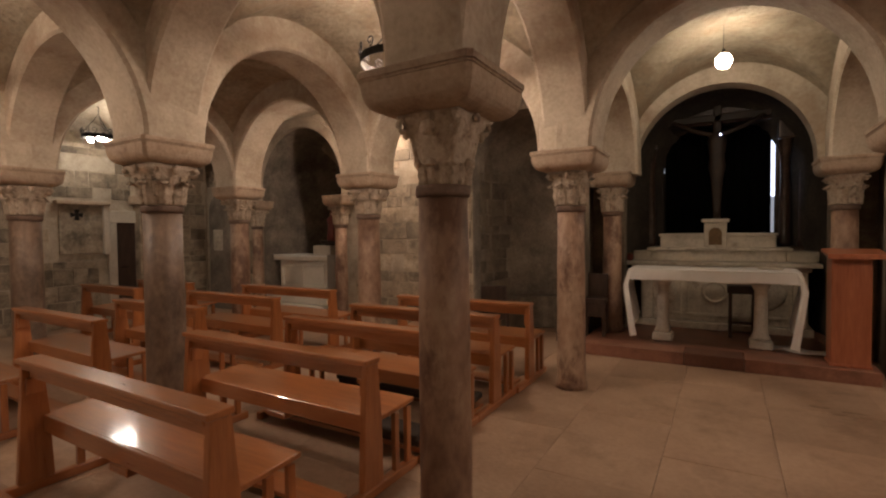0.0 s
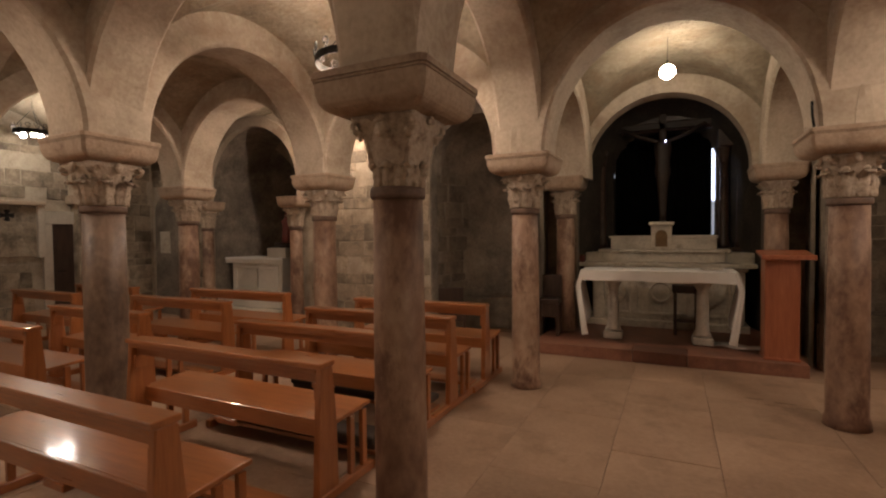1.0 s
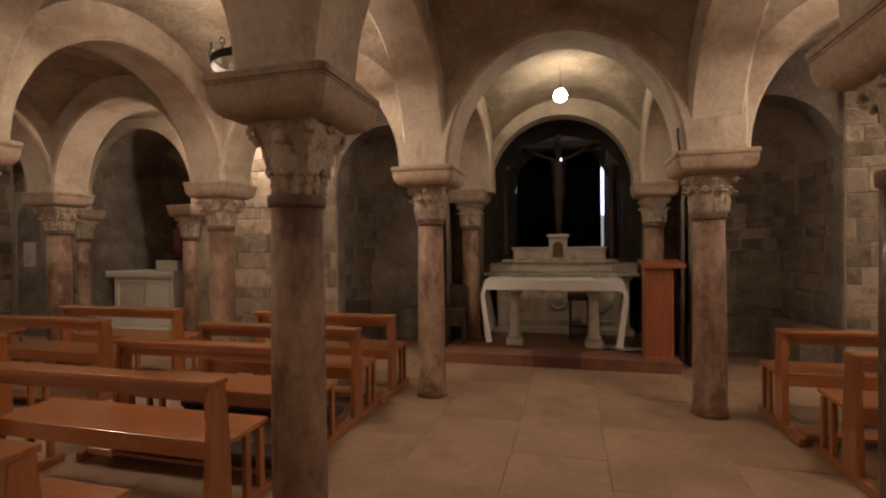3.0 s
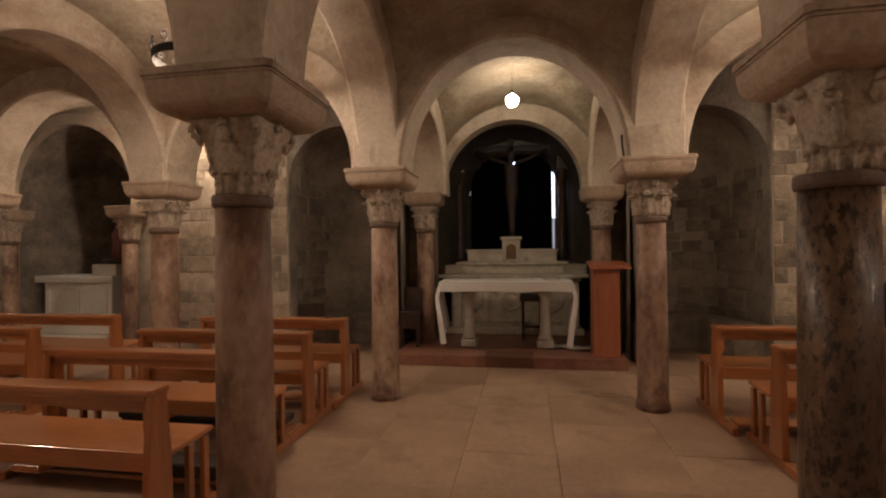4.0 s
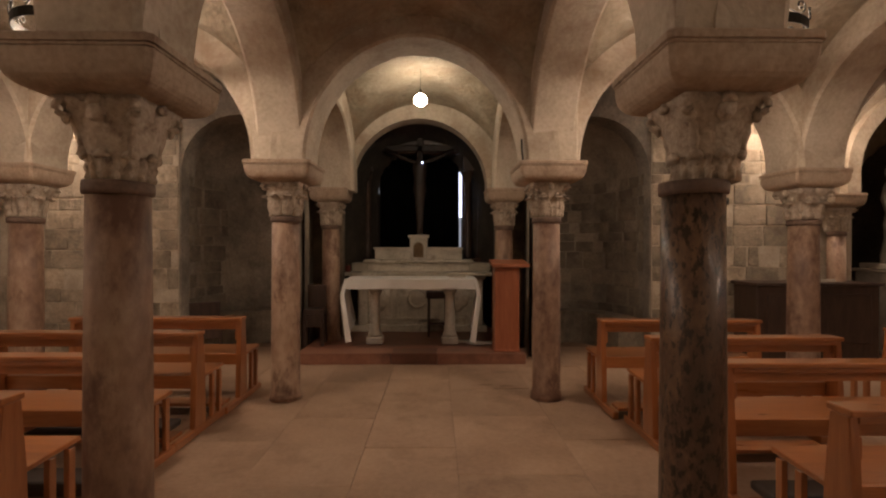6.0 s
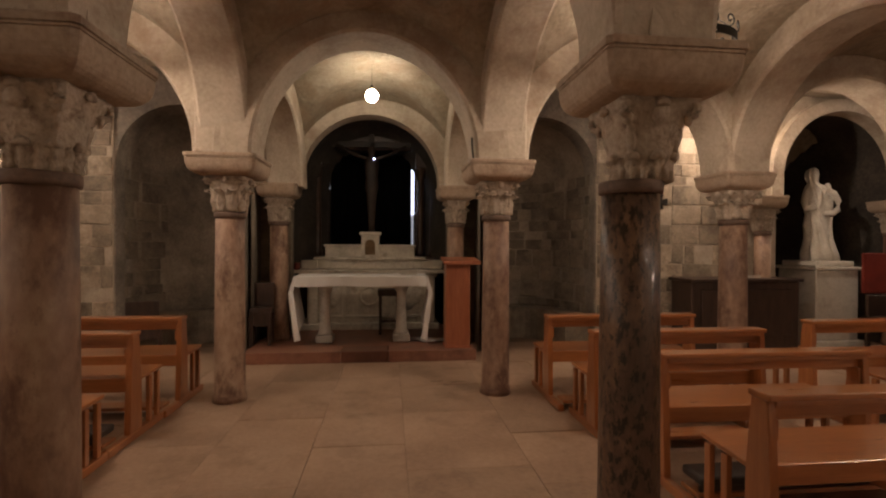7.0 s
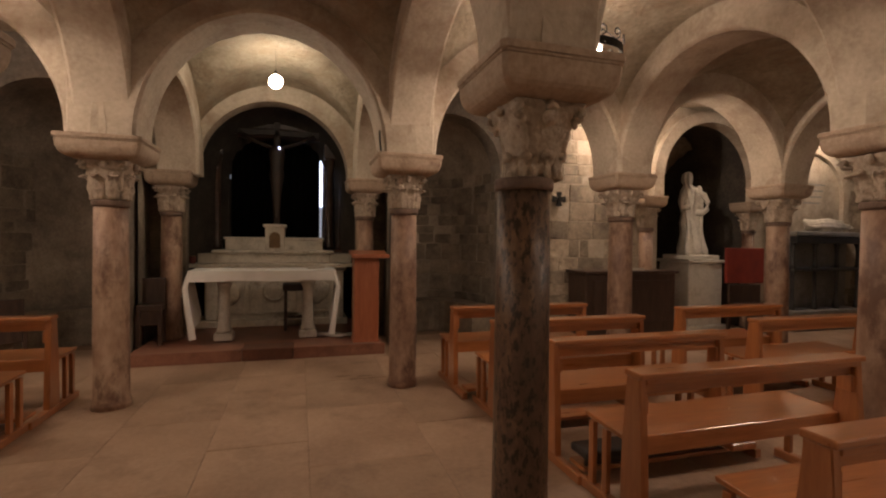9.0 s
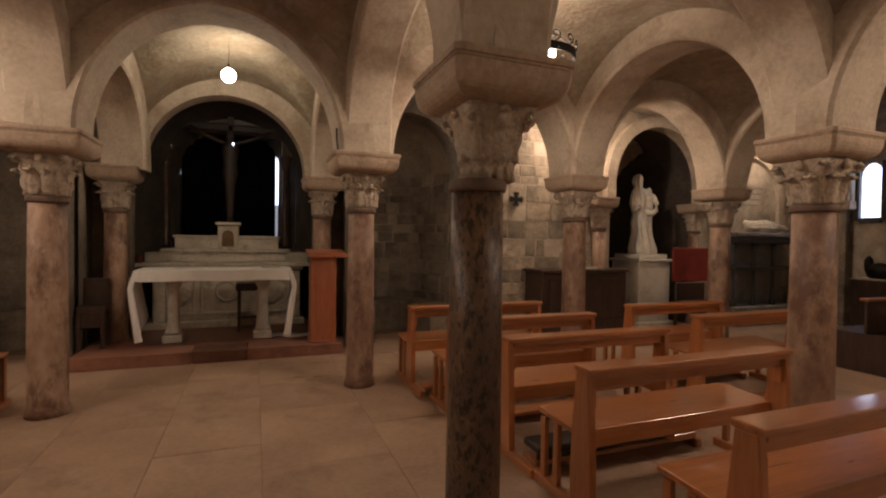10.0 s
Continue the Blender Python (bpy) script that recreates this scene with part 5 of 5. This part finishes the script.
part("ledge", boxed(0.0, 0.14, -0.42, 0.40, 0.85, 0.92, 0.012), ABACUS, tablet)
part("side_frame", boxed(0.0, 0.09, 0.30, 0.40, -0.02, 0.85, 0.01), PALE_FRAME, tablet)
wall_cross(-9.6585, 3.95, 1.93, 90, 0.11, IRON, "dark consecration cross on a stone tablet")

# ---- floor slabs ----
rnd = random.Random(4)
SLAB_MESH = {}


def slab(x0, x1, y0, y1):
    g = 0.0016
    w, d = round((x1 - x0) * 20) / 20, round((y1 - y0) * 20) / 20
    key = (w, d, rnd.randrange(2))
    if key not in SLAB_MESH:
        bm = bmesh.new()
        r2 = random.Random(hash(key) % 997)
        loops = []
        for q, z in ((0.0, -0.03), (0.0, -0.002), (0.004, 0.0)):
            loops.append([bm.verts.new((sx * (w / 2 - g - q), sy * (d / 2 - g - q), z)) for sx, sy in ((-1, -1), (1, -1), (1, 1), (-1, 1))])
        for a, b in zip(loops, loops[1:]):
            for k in range(4):
                bm.faces.new((a[k], a[(k + 1) % 4], b[(k + 1) % 4], b[k]))
        bm.faces.new(loops[-1])
        SLAB_MESH[key] = mesh_of(bm, "slab", SLAB)
    s = new("slab", SLAB_MESH[key])
    s.parent = floor
    s.location = ((x0 + x1) / 2, (y0 + y1) / 2, rnd.uniform(-0.003, 0.001))
    s.rotation_euler = (radians(rnd.uniform(-0.12, 0.12)), radians(rnd.uniform(-0.12, 0.12)), 0)
    s.scale = ((x1 - x0) / w, (y1 - y0) / d, 1)


columns_x = [-9.7, -8.75, -8.0, -7.05, -6.2, -5.3, -4.5, -3.55, -2.7, -1.9, -1.08, -0.37, 0.31, 1.15, 1.95, 2.8, 3.75, 4.6, 5.5, 6.35, 7.3, 8.1, 9.0, 9.8, 10.6]
for x0, x1 in zip(columns_x, columns_x[1:]):
    if x0 == -0.37:
        ys = [-0.65, 0.6, 1.9, 2.6, 3.53, 4.62, 5.4, 6.08]
    elif x0 == -1.08:
        ys = [-0.65, 0.2, 1.5, 2.95, 4.15, 5.3, 6.08]
    elif x0 == 0.31:
        ys = [-0.65, 0.9, 2.1, 3.1, 4.2, 5.03, 6.08]
    else:
        ys, y = [-0.65], -0.65 + rnd.uniform(0.5, 1.1)
        while y < 6.5:
            ys.append(y)
            y += rnd.uniform(0.8, 1.5)
        ys.append(7.2)
    for y0, y1 in zip(ys, ys[1:]):
        slab(x0, x1, y0, y1)

# ---- stone blocks of the walls ----
rnd = random.Random(11)
BLOCK_MESH = {}


def block(parent, m, w, h, mat):
    w = round(w * 33) / 33
    key = (w, h, rnd.randrange(3), mat.name, rnd.randrange(2))
    if key not in BLOCK_MESH:
        BLOCK_MESH[key] = mesh_of(piece_mesh(w - 0.016, h - 0.016, (0.007, 0.010, 0.014)[key[2]], 0.005), "stone_block", mat)
    b = new("stone_block", BLOCK_MESH[key])
    b.parent = parent
    b.matrix_basis = m
    return b


def course_wall(parent, u0, u1, z0, z1, place, keep, mat=STONE, heights=(0.13, 0.17, 0.20, 0.24, 0.28), widths=(0.16, 0.52)):
    """Courses of blocks on a wall. place turns a length and a height into a pose; keep says where a block may stand."""
    z = z0
    while z < z1 - 0.1:
        h = rnd.choice(heights)
        u = u0 - rnd.uniform(0, 0.2)
        while u < u1:
            w = rnd.uniform(*widths)
            a, b = max(u, u0), min(u + w, u1)
            if b - a > 0.1 and keep(a, b, z, z + h) and rnd.random() > 0.10:
                block(parent, place((a + b) / 2, z + h / 2), b - a, h, mat)
            u += w
        z += h


def outside(cx, r, zs):
    def test(a, b, z0, z1):
        for u in (a, b, (a + b) / 2):
            for z in (z0, z1):
                if (abs(u - cx) < r and z < zs) or math.hypot(u - cx, max(0, z - zs)) < r:
                    return False
        return True
    return test


course_wall(west_front, -9.7, -3.27, 0.0, 3.5, lambda u, z: pose(u, SIDE, z), lambda a, b, c, d: outside(-6.83, 1.27, 2.43)(a, b, c, d) and not (a < -8.8 and c < 2.45 and b > -9.6))
course_wall(east_front, 3.07, 10.6, 0.0, 3.5, lambda u, z: pose(u, SIDE, z), lambda a, b, c, d: outside(6.80, 1.17, 2.50)(a, b, c, d) and outside(9.04, 0.94, 2.32)(a, b, c, d))
course_wall(wall_west, 2.6, SIDE - 0.05, 0.0, 3.4, lambda u, z: pose(-9.70, u, z, 0, 0, 90), lambda a, b, c, d: not (b > 4.4 and a < 5.5 and c < 2.02) and not (b > 3.6 and a < 4.5 and c < 2.2 and d > 1.2))


def round_wall(cx):
    def place(u, z):
        a = u / 1.06
        x, y = cx - 0.771 * math.cos(a), SIDE + 0.2 + 1.288 * math.sin(a)
        nx, ny = 1.288 * math.cos(a), -0.771 * math.sin(a)
        return pose(x, y, z, 0, 0, math.degrees(math.atan2(ny, nx)) + 90)
    return place


# recess blocks take the darkened stone that carries the shade
course_wall(east_recess, 0.0, math.pi * 1.06, 0.5, 2.55, round_wall(2.28), lambda a, b, c, d: True, SHADED_STONE)
course_wall(west_recess, 0.0, 0.75, 0.5, 2.55, round_wall(-2.48), lambda a, b, c, d: True, SHADED_STONE)
course_wall(west_recess, 2.2, math.pi * 1.06, 0.5, 2.55, round_wall(-2.48), lambda a, b, c, d: True, SHADED_STONE)

# small worn hollows with dark dirt in the floor before the altar step
for x, y, w, d in ((0.70, 5.16, 0.07, 0.04), (0.92, 5.12, 0.09, 0.025), (0.80, 5.02, 0.04, 0.03)):
    bm = bmesh.new()
    ring = [bm.verts.new((w * math.cos(a) * (1 + 0.3 * math.sin(3 * a + x * 9)), d * math.sin(a) * (1 + 0.3 * math.cos(2 * a)), 0.0)) for a in [2 * math.pi * i / 14 for i in range(14)]]
    peak = bm.verts.new((0, 0, 0.006))
    for i in range(14):
        bm.faces.new((ring[i], ring[(i + 1) % 14], peak))
    bm.faces.new(ring[::-1])
    dirt = tagged(part("dirt_patch", bm, JOINT), "small dark patch of dirt on the stone floor", "dirt", "dirt on the floor", "stuff")
    dirt.location = (x, y, 0.0015)
